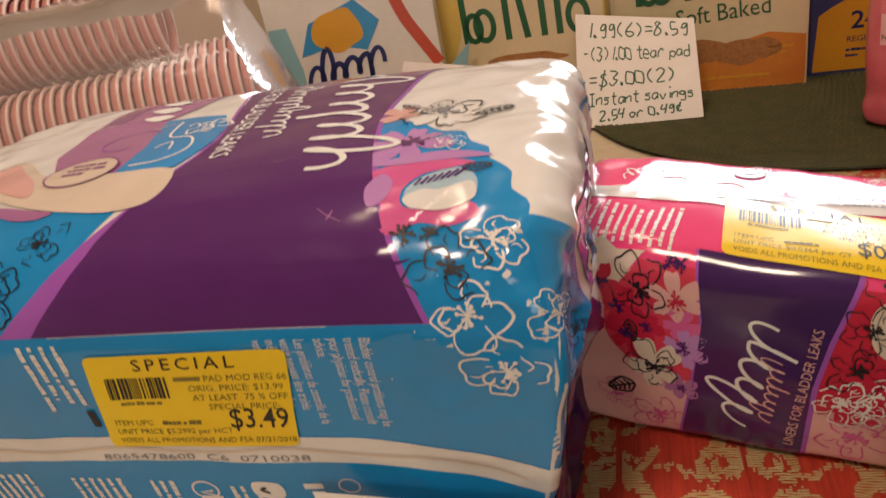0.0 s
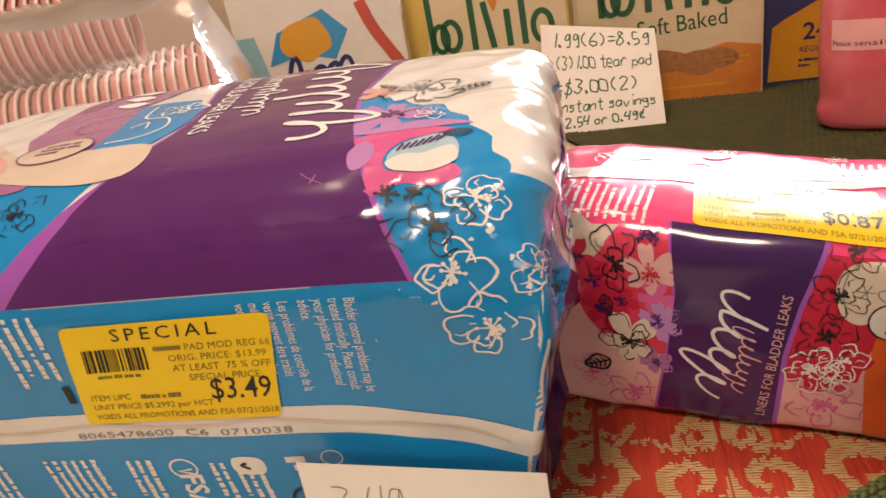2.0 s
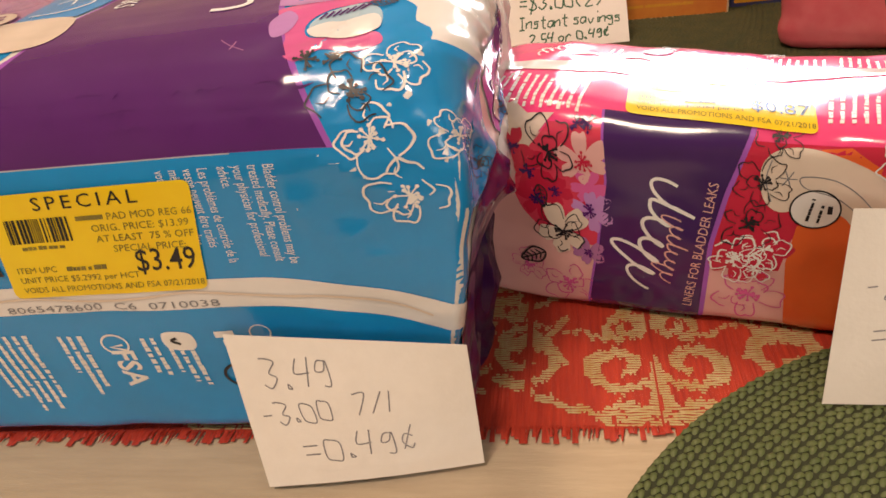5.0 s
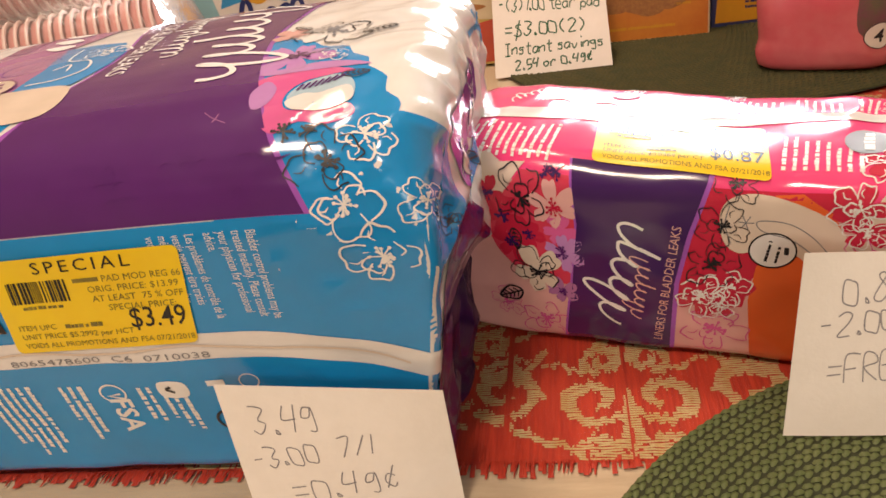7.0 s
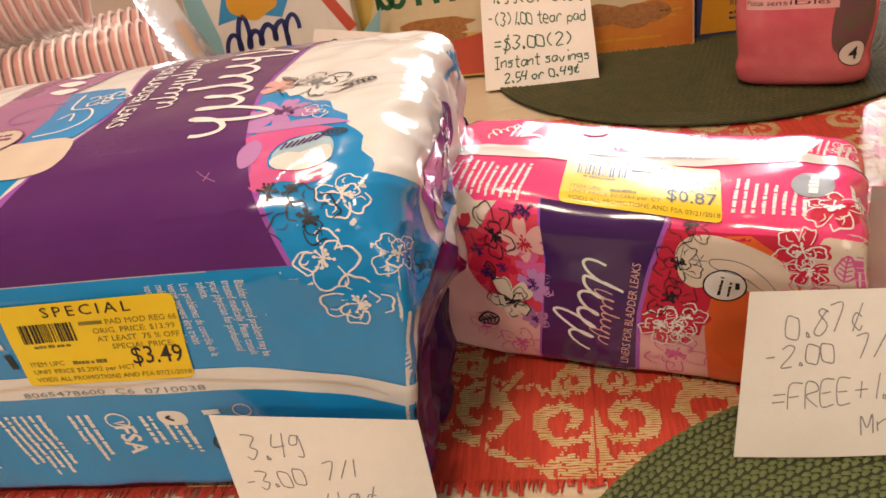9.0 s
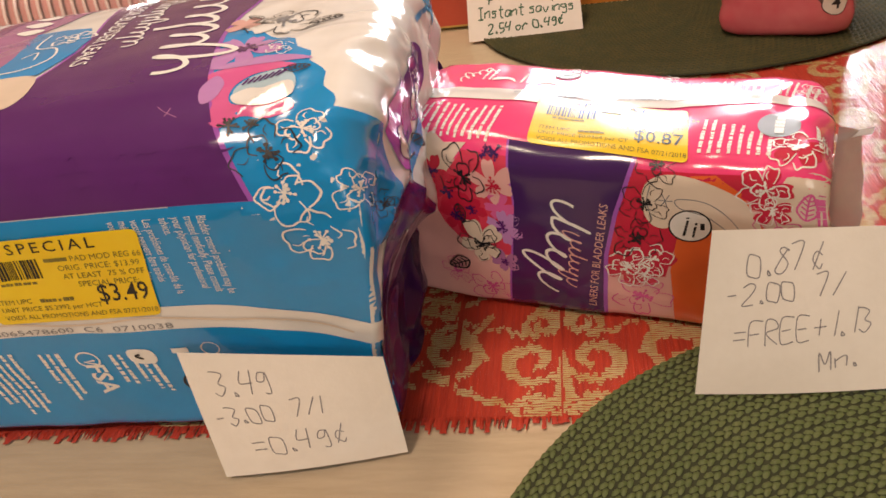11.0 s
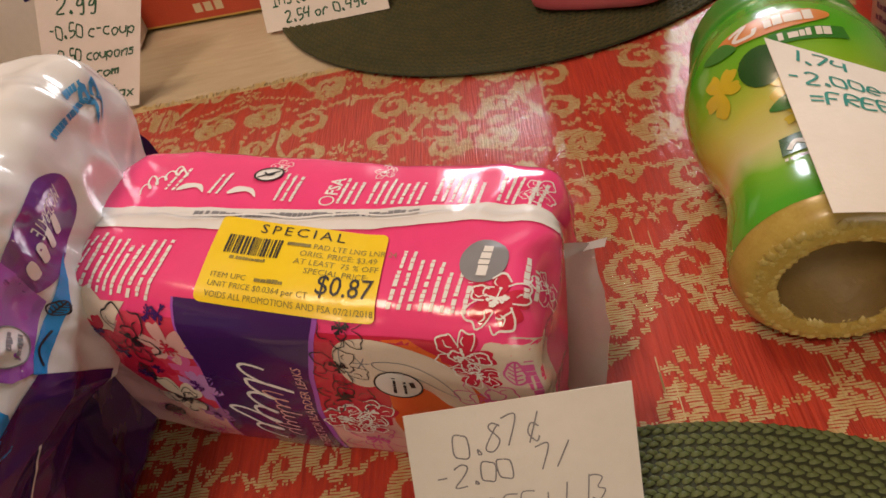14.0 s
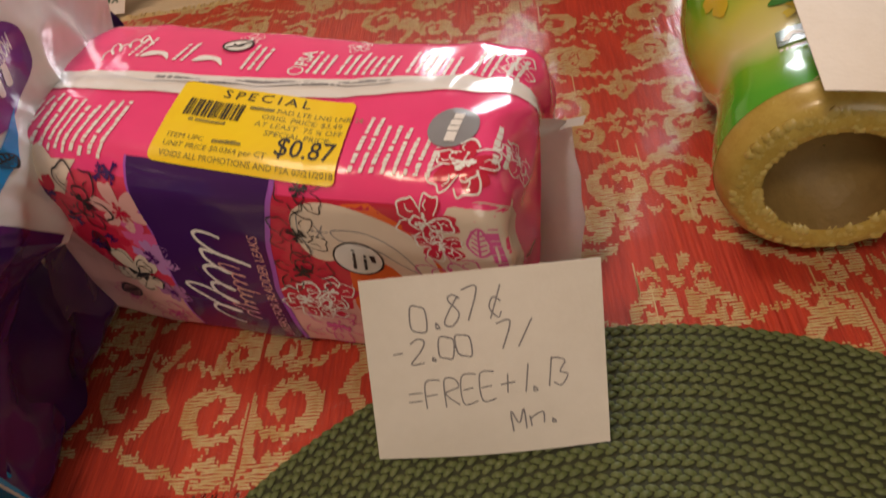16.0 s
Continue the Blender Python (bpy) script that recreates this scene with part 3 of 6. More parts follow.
surf_b, reach_b, total_b = soft_pack(0.226, 0.095, 0.105, 0.011, 0.008, 0.012, 0.004, 0.03, 0.006, 0.02, 0.0016, 0.0040, (7, 4, 1), 0.006, 0.0, 2, 0.17, 0.20, 0.10)
skin("wrapper", surf_b, reach_b, total_b, FILM_PINK, pack_b, "glossy pink film")

# Printing on the blue pack: u runs to its right end, v up the front and over the top.
def zone(name, surf, low_v, high_v, left, right, h, mat, parent, label="", rows=0, cols=0):
    """A printed field between two lines given as (u, v) points from low to high."""
    lv, lu = np.array([q[1] for q in left]), np.array([q[0] for q in left])
    rv, ru = np.array([q[1] for q in right]), np.array([q[0] for q in right])
    rows = rows or max(2, int((high_v - low_v) / 0.003))
    cols = cols or max(2, int((max(ru) - min(lu)) / 0.0035))
    verts, normals, faces = [], [], []
    for i in range(rows + 1):
        v = low_v + (high_v - low_v) * i / rows
        a, b = float(np.interp(v, lv, lu)), float(np.interp(v, rv, ru))
        for j in range(cols + 1):
            p, n = lift(surf, a + (b - a) * j / cols, v, 0.6 * h)
            verts.append(p), normals.append(n)
    w = cols + 1
    faces = [(i * w + j, i * w + j + 1, (i + 1) * w + j + 1, (i + 1) * w + j) for i in range(rows) for j in range(cols)]
    me = bpy.data.meshes.new(name)
    me.from_pydata(verts, [], faces)
    me.shade_smooth()
    me.normals_split_custom_set_from_vertices(normals)
    return mesh_part(name, me, mat, parent, label, False)


def drawn(name, draw, surf, h, mat, parent, label="", longest=0.004):
    bm = bmesh.new()
    draw(bm)
    return lay(name, bm, surf, h, mat, parent, label, longest)


def script_mark(bm, x, y, size, deg, width, loops=6):
    """A plain looping mark that stands for a maker's script."""
    before = set(bm.verts)
    pts, pen = [], 0.0
    for i in range(loops):
        tall, low, wide = ((0.9, 0.0, 1.0), (1.65, 0.0, 0.7), (0.75, 0.0, 0.9), (0.85, 0.0, 1.1), (0.8, -0.65, 0.9), (0.95, 0.0, 0.9))[i % 6]
        for k in range(8):
            a = 2 * math.pi * k / 8
            yy = 0.42 * tall * (1 - math.cos(a)) + (low if k in (6, 7) else 0)
            pts.append((size * (pen + 0.63 * wide * k / 8 - 0.15 * math.sin(a) + 0.30 * yy), size * yy))
        pen += 0.63 * wide
    stroke(bm, pts, width, taper=0.2)
    turn2(bm, [v for v in bm.verts if v not in before], x, y, deg)


purple_l = [(-0.0365, 0.152), (-0.022, 0.168), (-0.012, 0.182), (-0.004, 0.204), (0.001, 0.222), (0.006, 0.248), (0.008, 0.266), (-0.004, 0.316), (-0.014, 0.36), (-0.020, 0.41)]
purple_r = [(0.1195, 0.152), (0.112, 0.170), (0.104, 0.192), (0.096, 0.218), (0.090, 0.244), (0.086, 0.268), (0.086, 0.286), (0.090, 0.358), (0.092, 0.41)]
zone("blue_front", surf_a, 0.002, 0.1515, [(-0.20, 0), (-0.20, 0.16)], [(0.164, 0), (0.165, 0.10), (0.168, 0.16)], 0.0003, FILM_BLUE, pack_a, "glossy blue printed film")
zone("blue_side_field", surf_a, 0.1515, 0.265, [(0.086, 0.15), (0.086, 0.27)], [(0.170, 0.15), (0.169, 0.163), (0.160, 0.172), (0.158, 0.180), (0.150, 0.186), (0.151, 0.196), (0.146, 0.204), (0.145, 0.214), (0.137, 0.222), (0.136, 0.231), (0.129, 0.237), (0.125, 0.248), (0.114, 0.254), (0.106, 0.262), (0.098, 0.265)], 0.0003, FILM_BLUE, pack_a, "blue printed film with flowers")
zone("blue_corner_field", surf_a, 0.1515, 0.212, [(-0.20, 0.15), (-0.20, 0.19), (-0.10, 0.206), (-0.05, 0.212)], [(-0.03, 0.15), (-0.005, 0.22)], 0.0003, FILM_BLUE, pack_a, "blue printed film with flowers")
zone("lilac_border", surf_a, 0.152, 0.41, [(u - 0.016 * max(0.12, 1 - (v - 0.152) / 0.06), v) for u, v in purple_l], [(u + 0.0022, v) for u, v in purple_r], 0.0005, FILM_LILAC, pack_a, "thin lilac border")
zone("purple_panel", surf_a, 0.1522, 0.41, purple_l, purple_r, 0.0008, FILM_PURPLE, pack_a, "glossy deep purple panel")


def seam_a(u, v):
    return lift(surf_a, u, v + 0.0925 - 1.7 * max(0.0, u - 0.062) ** 2 + 0.0010 * noise.noise(Vector((u * 40, 0, 3))), 0.0)[0]


zone("white_stripe", seam_a, -0.0072, 0.0072, [(-0.20, -1), (-0.20, 1)], [(0.165, -1), (0.165, 1)], 0.0008, FILM_WHITE, pack_a, "white sealing stripe", 8)
drawn("stripe_fold", lambda bm: stroke(bm, [(-0.19 + 0.02 * k, 0.0015 * math.sin(k * 1.7)) for k in range(18)], 0.0011), seam_a, 0.0016, FILM_CREAM, pack_a)
drawn("lot_code", lambda bm: words(bm, "8065478600  C6  0710038", -0.0345, -0.0062, 0.0068, 0, 1.32, 0.72), seam_a, 0.0012, INK_GREY, pack_a, "printed lot code")

drawn("mauve_flash", lambda bm: fill(bm, [(-0.094, 0.372), (-0.092, 0.335), (-0.089, 0.305), (-0.084, 0.268), (-0.072, 0.250), (-0.030, 0.236), (-0.031, 0.268), (-0.044, 0.311), (-0.036, 0.330), (-0.032, 0.372)]), surf_a, 0.0006, FILM_MAUVE, pack_a, "mauve printed flash")
drawn("flash_band", lambda bm: fill(bm, [(-0.094, 0.374), (-0.090, 0.318), (-0.076, 0.315), (-0.076, 0.374)]), surf_a, 0.0008, FILM_DUSK, pack_a, "darker mauve band")
drawn("blue_inset", lambda bm: fill(bm, [(-0.045, 0.309), (-0.008, 0.305), (0.003, 0.284), (0.006, 0.262), (0.000, 0.238), (-0.030, 0.236), (-0.031, 0.266)]), surf_a, 0.0009, FILM_BLUE, pack_a)
drawn("pad_picture", lambda bm: fill(bm, [(-0.002, 0.237), (0.006, 0.222), (0.003, 0.209), (-0.012, 0.205), (-0.034, 0.207), (-0.058, 0.213), (-0.084, 0.224), (-0.112, 0.246), (-0.112, 0.268), (-0.096, 0.264), (-0.070, 0.243), (-0.030, 0.237)], True), surf_a, 0.0012, FILM_CREAM, pack_a, "pale pad picture")
drawn("pad_shade", lambda bm: fill(bm, [(-0.066, 0.222), (-0.092, 0.234), (-0.112, 0.252), (-0.104, 0.264), (-0.088, 0.250), (-0.072, 0.236)], True), surf_a, 0.0015, FILM_BLUSH, pack_a, "pale lilac pad wing")
drawn("mauve_foot", lambda bm: fill(bm, [(-0.076, 0.216), (-0.058, 0.212), (-0.042, 0.208), (-0.048, 0.204), (-0.060, 0.205), (-0.072, 0.210)], True), surf_a, 0.0010, FILM_MAUVE, pack_a)
for x, y in ((-0.0615, 0.360), (-0.0595, 0.346), (-0.0575, 0.331), (-0.0540, 0.316)):
    drawn("drop_print", lambda bm: fill(bm, [(x - 0.010, y + 0.001), (x + 0.001, y + 0.0055), (x + 0.009, y), (x + 0.001, y - 0.0055)], True), surf_a, 0.0012, INK_WHITE, pack_a)
drawn("small_word", lambda bm: words(bm, "MODERATE", -0.088, 0.370, 0.0085, -92, 0.95), surf_a, 0.0012, FILM_BLUSH, pack_a)
drawn("flash_ring", lambda bm: stroke(bm, [(-0.048 + 0.015 * math.cos(a), 0.279 + 0.013 * math.sin(a)) for a in np.linspace(0.4, 5.2, 14)], 0.0010), surf_a, 0.0012, FILM_LILAC, pack_a)
drawn("badge_face", lambda bm: fill(bm, [(-0.051 + 0.018 * math.cos(a), 0.2425 + 0.0140 * math.sin(a)) for a in np.linspace(0, 6.283, 21)[:-1]]), surf_a, 0.0018, FILM_CREAM, pack_a, "pale oval badge")
drawn("badge", lambda bm: (stroke(bm, [(-0.051 + 0.018 * math.cos(a), 0.2425 + 0.0140 * math.sin(a)) for a in np.linspace(0, 6.283, 21)[:-1]], 0.0009, True), bars(bm, -0.060, 0.248, 0.022, 3, 0.0045)), surf_a, 0.0021, FILM_DUSK, pack_a)
drawn("inset_sprig", lambda bm: (flower(bm, None, bm, -0.009, 0.288, 0.011, 4, 5, 0.12), stroke(bm, [(-0.030, 0.300), (-0.024, 0.276), (-0.010, 0.272), (-0.004, 0.258), (-0.012, 0.246), (-0.026, 0.243)], 0.0013), stroke(bm, [(-0.024, 0.262), (-0.018, 0.268), (-0.014, 0.258)], 0.0012)), surf_a, 0.0013, INK_WHITE, pack_a)
drawn("script_mark", lambda bm: script_mark(bm, 0.0430, 0.362, 0.0275, -81, 0.0034, 9), surf_a, 0.0013, INK_WHITE, pack_a, "white script mark")
drawn("second_mark", lambda bm: script_mark(bm, 0.0150, 0.352, 0.0120, -80, 0.0018, 13), surf_a, 0.0013, INK_WHITE, pack_a, "small white script mark")
drawn("panel_word", lambda bm: words(bm, "PADS FOR BLADDER LEAKS", -0.0035, 0.368, 0.0130, -82, 0.80, 1.0, weight=0.0001), surf_a, 0.0013, INK_WHITE, pack_a, "white printed words")

# Flowers.
def blossom(surf, parent, h, x, y, r, seed, line=None, petal=None, heart=None, count=5):
    """One printed flower as up to three parts: petals, outline, stamens."""
    for name, mat, k, up in (("petal_print", petal, 1, 0.0), ("flower_outline", line, 0, 0.0005), ("stamen_print", heart, 2, 0.0007)):
        if mat:
            bm, slots = bmesh.new(), [None, None, None]
            slots[k] = bm
            flower(*slots, x, y, r, seed, count, 0.066 if line is INK_WHITE else 0.046)
            lay(name, bm, surf, h + up, mat, parent)


def leaf_print(surf, parent, h, x, y, r, deg, mat):
    bm = bmesh.new()
    leaf(bm, x, y, r, deg)
    lay("leaf_print", bm, surf, h, mat, parent)


drawn("lilac_bloom", lambda bm: flower(None, bm, None, 0.105, 0.240, 0.0165, 3, 7), surf_a, 0.0006, FILM_ORCHID, pack_a, "lilac flower print")
drawn("bloom_heart", lambda bm: flower(None, None, bm, 0.107, 0.240, 0.0170, 3), surf_a, 0.0010, FILM_PURPLE, pack_a)
drawn("rose_ring", lambda bm: fill(bm, [(0.0955, 0.214), (0.104, 0.221), (0.118, 0.224), (0.133, 0.219), (0.126, 0.216), (0.116, 0.213), (0.110, 0.204), (0.112, 0.195), (0.122, 0.193), (0.134, 0.197), (0.137, 0.191), (0.128, 0.186), (0.118, 0.187), (0.110, 0.182), (0.104, 0.187), (0.104, 0.196), (0.099, 0.203)], True), surf_a, 0.0006, FILM_ROSE, pack_a, "rose pink petals")
drawn("lilac_wash", lambda bm: fill(bm, [(0.094, 0.222), (0.106, 0.227), (0.124, 0.229), (0.138, 0.224), (0.122, 0.222), (0.104, 0.220)], True), surf_a, 0.0008, FILM_ORCHID, pack_a, "lilac petal")
drawn("inner_shade", lambda bm: fill(bm, [(0.0965, 0.206), (0.101, 0.214), (0.106, 0.208), (0.104, 0.198), (0.099, 0.196)], True), surf_a, 0.0009, FILM_ORCHID, pack_a)
drawn("pale_heart", lambda bm: fill(bm, [(0.111, 0.202), (0.116, 0.211), (0.127, 0.215), (0.134, 0.210), (0.135, 0.200), (0.128, 0.195), (0.117, 0.195)], True), surf_a, 0.0010, FILM_SKY, pack_a, "pale blue flower heart")
drawn("white_frill", lambda bm: fill(bm, [(0.111, 0.199), (0.117, 0.204), (0.124, 0.203), (0.133, 0.207), (0.135, 0.199), (0.126, 0.193), (0.116, 0.193)], True), surf_a, 0.0013, FILM_WHITE, pack_a)
drawn("dark_stamens", lambda bm: [stroke(bm, [(0.114 + 0.0022 * k, 0.206 + 0.0006 * k), (0.116 + 0.0024 * k, 0.210 + 0.0007 * k)], 0.0009, curved=False) for k in range(7)], surf_a, 0.0016, FILM_PURPLE, pack_a)
blossom(surf_a, pack_a, 0.0008, 0.1285, 0.1715, 0.0135, 7, INK_BLACK, None, INK_BLACK, 4)
drawn("black_tuft", lambda bm: (flower(None, None, bm, 0.1135, 0.1825, 0.011, 12), flower(None, None, bm, 0.1215, 0.1825, 0.009, 13)), surf_a, 0.0014, INK_BLACK, pack_a)
blossom(surf_a, pack_a, 0.0008, 0.1135, 0.2720, 0.0170, 9, INK_BLACK, FILM_WHITE, INK_GREY, 6)
drawn("mauve_petal", lambda bm: flower(None, bm, None, 0.0945, 0.274, 0.0105, 15, 4), surf_a, 0.0007, FILM_BLUSH, pack_a, "pale mauve petals")
for x, y, r, deg in ((0.127, 0.268, 0.012, 10), (0.101, 0.280, 0.009, 150), (0.129, 0.214, 0.009, 20), (-0.10, 0.19, 0.013, 150)):
    leaf_print(surf_a, pack_a, 0.0013, x, y, r, deg, INK_BLACK)
for x, y, r, k in ((0.1335, 0.1550, 0.0135, 31), (0.1435, 0.1335, 0.0130, 34), (0.1590, 0.156, 0.010, 37), (0.141, 0.180, 0.011, 40), (0.122, 0.236, 0.007, 46)):
    blossom(surf_a, pack_a, 0.0006, x, y, r, k, INK_WHITE, None, INK_WHITE, 4)
for x, y, r, k in ((-0.085, 0.176, 0.020, 61), (-0.055, 0.170, 0.016, 64), (-0.036, 0.190, 0.011, 71), (-0.115, 0.170, 0.019, 67)):
    blossom(surf_a, pack_a, 0.0006, x, y, r, k, INK_BLACK, None, INK_BLACK)


def text_block(surf, parent, h, mat, *args, **more):
    drawn("text_block", lambda bm: bars(bm, *args, **more), surf, h, mat, parent)


for u, line in ((0.0880, "Bladder control problems may be"), (0.0825, "treated medically. Please consult"), (0.0770, "your physician for professional"), (0.0715, "advice."), (0.0640, "Les probl\u00e8mes de contr\u00f4le de la"), (0.0585, "vessie peuvent \u00eatre trait\u00e9s"), (0.0530, "m\u00e9dicalement. Consulter"), (0.0475, "votre m\u00e9decin pour")):
    drawn("text_line", lambda bm: words(bm, line, u + 0.009, 0.1475, 0.0062, -90, 0.50, 0.95), surf_a, 0.0008, INK_WHITE, pack_a)
for k in range(4):
    text_block(surf_a, pack_a, 0.0008, INK_WHITE, -0.029 - 0.0055 * k, 0.1485, 0.034 + 0.003 * (k % 2), 1, 0.0055, -90, 0.42, random.Random(30 + k))
for u, n, l in ((-0.036, 6, 0.050), (-0.083, 8, 0.052), (-0.130, 7, 0.05), (-0.010, 3, 0.040), (0.024, 2, 0.030), (0.040, 3, 0.030)):
    text_block(surf_a, pack_a, 0.0008, INK_WHITE, u, 0.0745 - 0.06 * (u + 0.05), l, n, 0.0047, -90, 0.5, random.Random(int(u * 1000) + 200))
drawn("account_word", lambda bm: words(bm, "FSA", 0.0030, 0.0640, 0.0165, -90, 0.85, 0.9, weight=0.0004), surf_a, 0.0008, INK_WHITE, pack_a)
drawn("tick_mark", lambda bm: (stroke(bm, [(0.0065 + 0.0062 * math.cos(a), 0.0670 + 0.0052 * math.sin(a)) for a in np.linspace(0, 5.7, 11)], 0.0010, True), stroke(bm, [(0.010, 0.0665), (0.0035, 0.0655), (0.0105, 0.0635)], 0.0013, curved=False)), surf_a, 0.0008, INK_WHITE, pack_a)
drawn("phone_mark", lambda bm: fill(bm, [(0.031, 0.0728), (0.043, 0.0722), (0.043, 0.0635), (0.031, 0.064)], True), surf_a, 0.0008, INK_WHITE, pack_a)
drawn("ring_mark", lambda bm: stroke(bm, [(0.074 + 0.0045 * math.cos(a), 0.0705 + 0.0042 * math.sin(a)) for a in np.linspace(0, 5.7, 11)], 0.0006, True), surf_a, 0.0008, INK_WHITE, pack_a)
drawn("computer_mark", lambda bm: (rect(bm, 0.054, 0.0690, 0.0625, 0.0725), rect(bm, 0.0565, 0.0640, 0.0625, 0.0675)), surf_a, 0.0008, INK_WHITE, pack_a)
drawn("recycling_mark", lambda bm: (stroke(bm, [(0.058 + 0.0075 * math.cos(a), 0.046 + 0.0068 * math.sin(a)) for a in np.linspace(0, 5.8, 12)], 0.0014, True), stroke(bm, [(0.0365, 0.070), (0.034, 0.0685), (0.0375, 0.0665)], 0.0014), rect(bm, 0.0555, 0.0435, 0.0585, 0.0485), rect(bm, -0.0295, 0.106, -0.0262, 0.115)), surf_a, 0.0012, INK_BLACK, pack_a)

# The crumpled right end of the blue pack.
zone("dark_gusset", surf_a, -0.36, 0.186, [(0.190, -0.36), (0.172, -0.25), (0.165, -0.10), (0.1600, 0), (0.1620, 0.05), (0.168, 0.10), (0.186, 0.150), (0.202, 0.186)], [(0.2312, -0.36), (0.2312, 0.19)], 0.0008, FILM_DARK, pack_a, "dark purple folded gusset")
zone("blue_gusset", surf_a, 0.128, 0.190, [(0.160, 0.12), (0.150, 0.19)], [(0.176, 0.128), (0.196, 0.142), (0.190, 0.165), (0.170, 0.190)], 0.0007, FILM_BLUE, pack_a)
drawn("purple_lozenge", lambda bm: fill(bm, [(0.178, 0.236), (0.173, 0.262), (0.172, 0.296), (0.180, 0.316), (0.191, 0.312), (0.196, 0.280), (0.196, 0.255), (0.190, 0.238)], True), surf_a, 0.0007, FILM_VIOLET, pack_a, "purple printed lozenge")
drawn("lilac_field", lambda bm: fill(bm, [(0.172, 0.244), (0.197, 0.240), (0.2005, 0.188), (0.192, 0.182), (0.172, 0.192)]), surf_a, 0.0009, FILM_LILAC, pack_a, "lilac printed field")
drawn("blue_strip", lambda bm: fill(bm, [(0.1945, 0.280), (0.2000, 0.262), (0.2045, 0.244), (0.2055, 0.186), (0.1995, 0.186), (0.1995, 0.232)]), surf_a, 0.0011, FILM_BLUE, pack_a, "narrow blue strip")
drawn("strip_sprig", lambda bm: (leaf(bm, 0.2005, 0.232, 0.012, 80), stroke(bm, [(0.203, 0.22), (0.201, 0.205), (0.204, 0.192)], 0.0009)), surf_a, 0.0015, INK_BLACK, pack_a)
drawn("end_badge", lambda bm: fill(bm, [(0.189 + 0.008 * math.cos(a), 0.203 + 0.012 * math.sin(a)) for a in np.linspace(0, 6.283, 21)[:-1]]), surf_a, 0.0013, FILM_WHITE, pack_a, "white oval badge")
drawn("end_badge_print", lambda bm: (stroke(bm, [(0.189 + 0.008 * math.cos(a), 0.203 + 0.012 * math.sin(a)) for a in np.linspace(0, 6.283, 21)[:-1]], 0.0008, True), bars(bm, 0.191, 0.211, 0.016, 2, 0.0040, -90)), surf_a, 0.0016, INK_GREY, pack_a)
for x, y in ((0.1865, 0.289), (0.1865, 0.276), (0.1865, 0.263), (0.1865, 0.250)):
    drawn("drop_print", lambda bm: fill(bm, [(x + 0.003, y + 0.003), (x + 0.002, y - 0.004), (x - 0.003, y - 0.003), (x - 0.003, y + 0.003)], True), surf_a, 0.0013, INK_WHITE, pack_a)
drawn("end_word", lambda bm: words(bm, "MODERATE", 0.1775, 0.305, 0.0075, -88, 0.95), surf_a, 0.0013, INK_WHITE, pack_a)
drawn("count_mark", lambda bm: (words(bm, "66", 0.1640, 0.386, 0.020, -90, 0.9, 1.0, weight=0.0005), bars(bm, 0.168, 0.372, 0.050, 2, 0.0055, -90)), surf_a, 0.0008, INK_BLUE, pack_a, "blue printed count")
drawn("gusset_print", lambda bm: flower(bm, None, bm, 0.178, 0.152, 0.010, 81), surf_a, 0.0010, INK_BLACK, pack_a)


def fold_sheet(name, pts, mat, parent, label="", amp=0.003, thick=0.0005, seed=0):
    """A crumpled film flap between two lines of points."""
    a, b = (smooth_line(q, False, 5) for q in pts)
    bm = bmesh.new()
    k = 10
    grid = []
    for i, (p, q) in enumerate(zip(a, b)):
        row = []
        for j in range(k + 1):
            c = p.lerp(q, j / k)
            c = c + Vector((1, 0.4, 0.3)) * amp * noise.noise(c * 55 + Vector((seed, 0, 0))) * (j / k + 0.2)
            c.z = max(c.z, 0.0006)
            row.append(bm.verts.new(c))
        grid.append(row)
    for r, s in zip(grid, grid[1:]):
        for j in range(k):
            bm.faces.new((r[j], s[j], s[j + 1], r[j + 1]))
    bmesh.ops.solidify(bm, geom=list(bm.faces), thickness=thick)
    return part(name, bm, mat, parent, label)


fold_sheet("corner_flap", [[(0.150, 0.080, 0.055), (0.153, 0.090, 0.090), (0.146, 0.105, 0.125)], [(0.170, 0.090, 0.052), (0.173, 0.103, 0.088), (0.156, 0.115, 0.128)]], FILM_DARK, pack_a, "dark purple folded corner", 0.004, seed=2)
fold_sheet("low_flap", [[(0.146, -0.108, 0.004), (0.155, -0.092, 0.045), (0.158, -0.075, 0.080)], [(0.155, -0.066, 0.003), (0.167, -0.050, 0.040), (0.164, -0.035, 0.082)]], FILM_DARK, pack_a, "dark purple folded flap", 0.006, seed=5)
drawn("clear_crease", lambda bm: stroke(bm, [(0.172, 0.060), (0.180, 0.080), (0.192, 0.100), (0.200, 0.128)], 0.0012), surf_a, 0.0016, FILM_WHITE, pack_a, "pale crease of clear film")
drawn("film_nick", lambda bm: (stroke(bm, [(0.081, 0.1960), (0.085, 0.1925), (0.091, 0.189)], 0.0004), stroke(bm, [(0.0855, 0.1900), (0.0865, 0.1925), (0.0870, 0.1945)], 0.0006)), surf_a, 0.0011, FILM_MAUVE, pack_a, "small torn nick in the film")
rnd = random.Random(77)
for k in range(26):
    u, v, l = rnd.uniform(-0.02, 0.108), rnd.uniform(0.160, 0.176), rnd.uniform(0.004, 0.013)
    drawn("film_crease", lambda bm: stroke(bm, [(u, v), (u + l * 0.5, v + rnd.uniform(-0.002, 0.003)), (u + l, v + rnd.uniform(-0.003, 0.003))], 0.0012, taper=0.9), surf_a, 0.0011, FILM_PURPLE, pack_a)


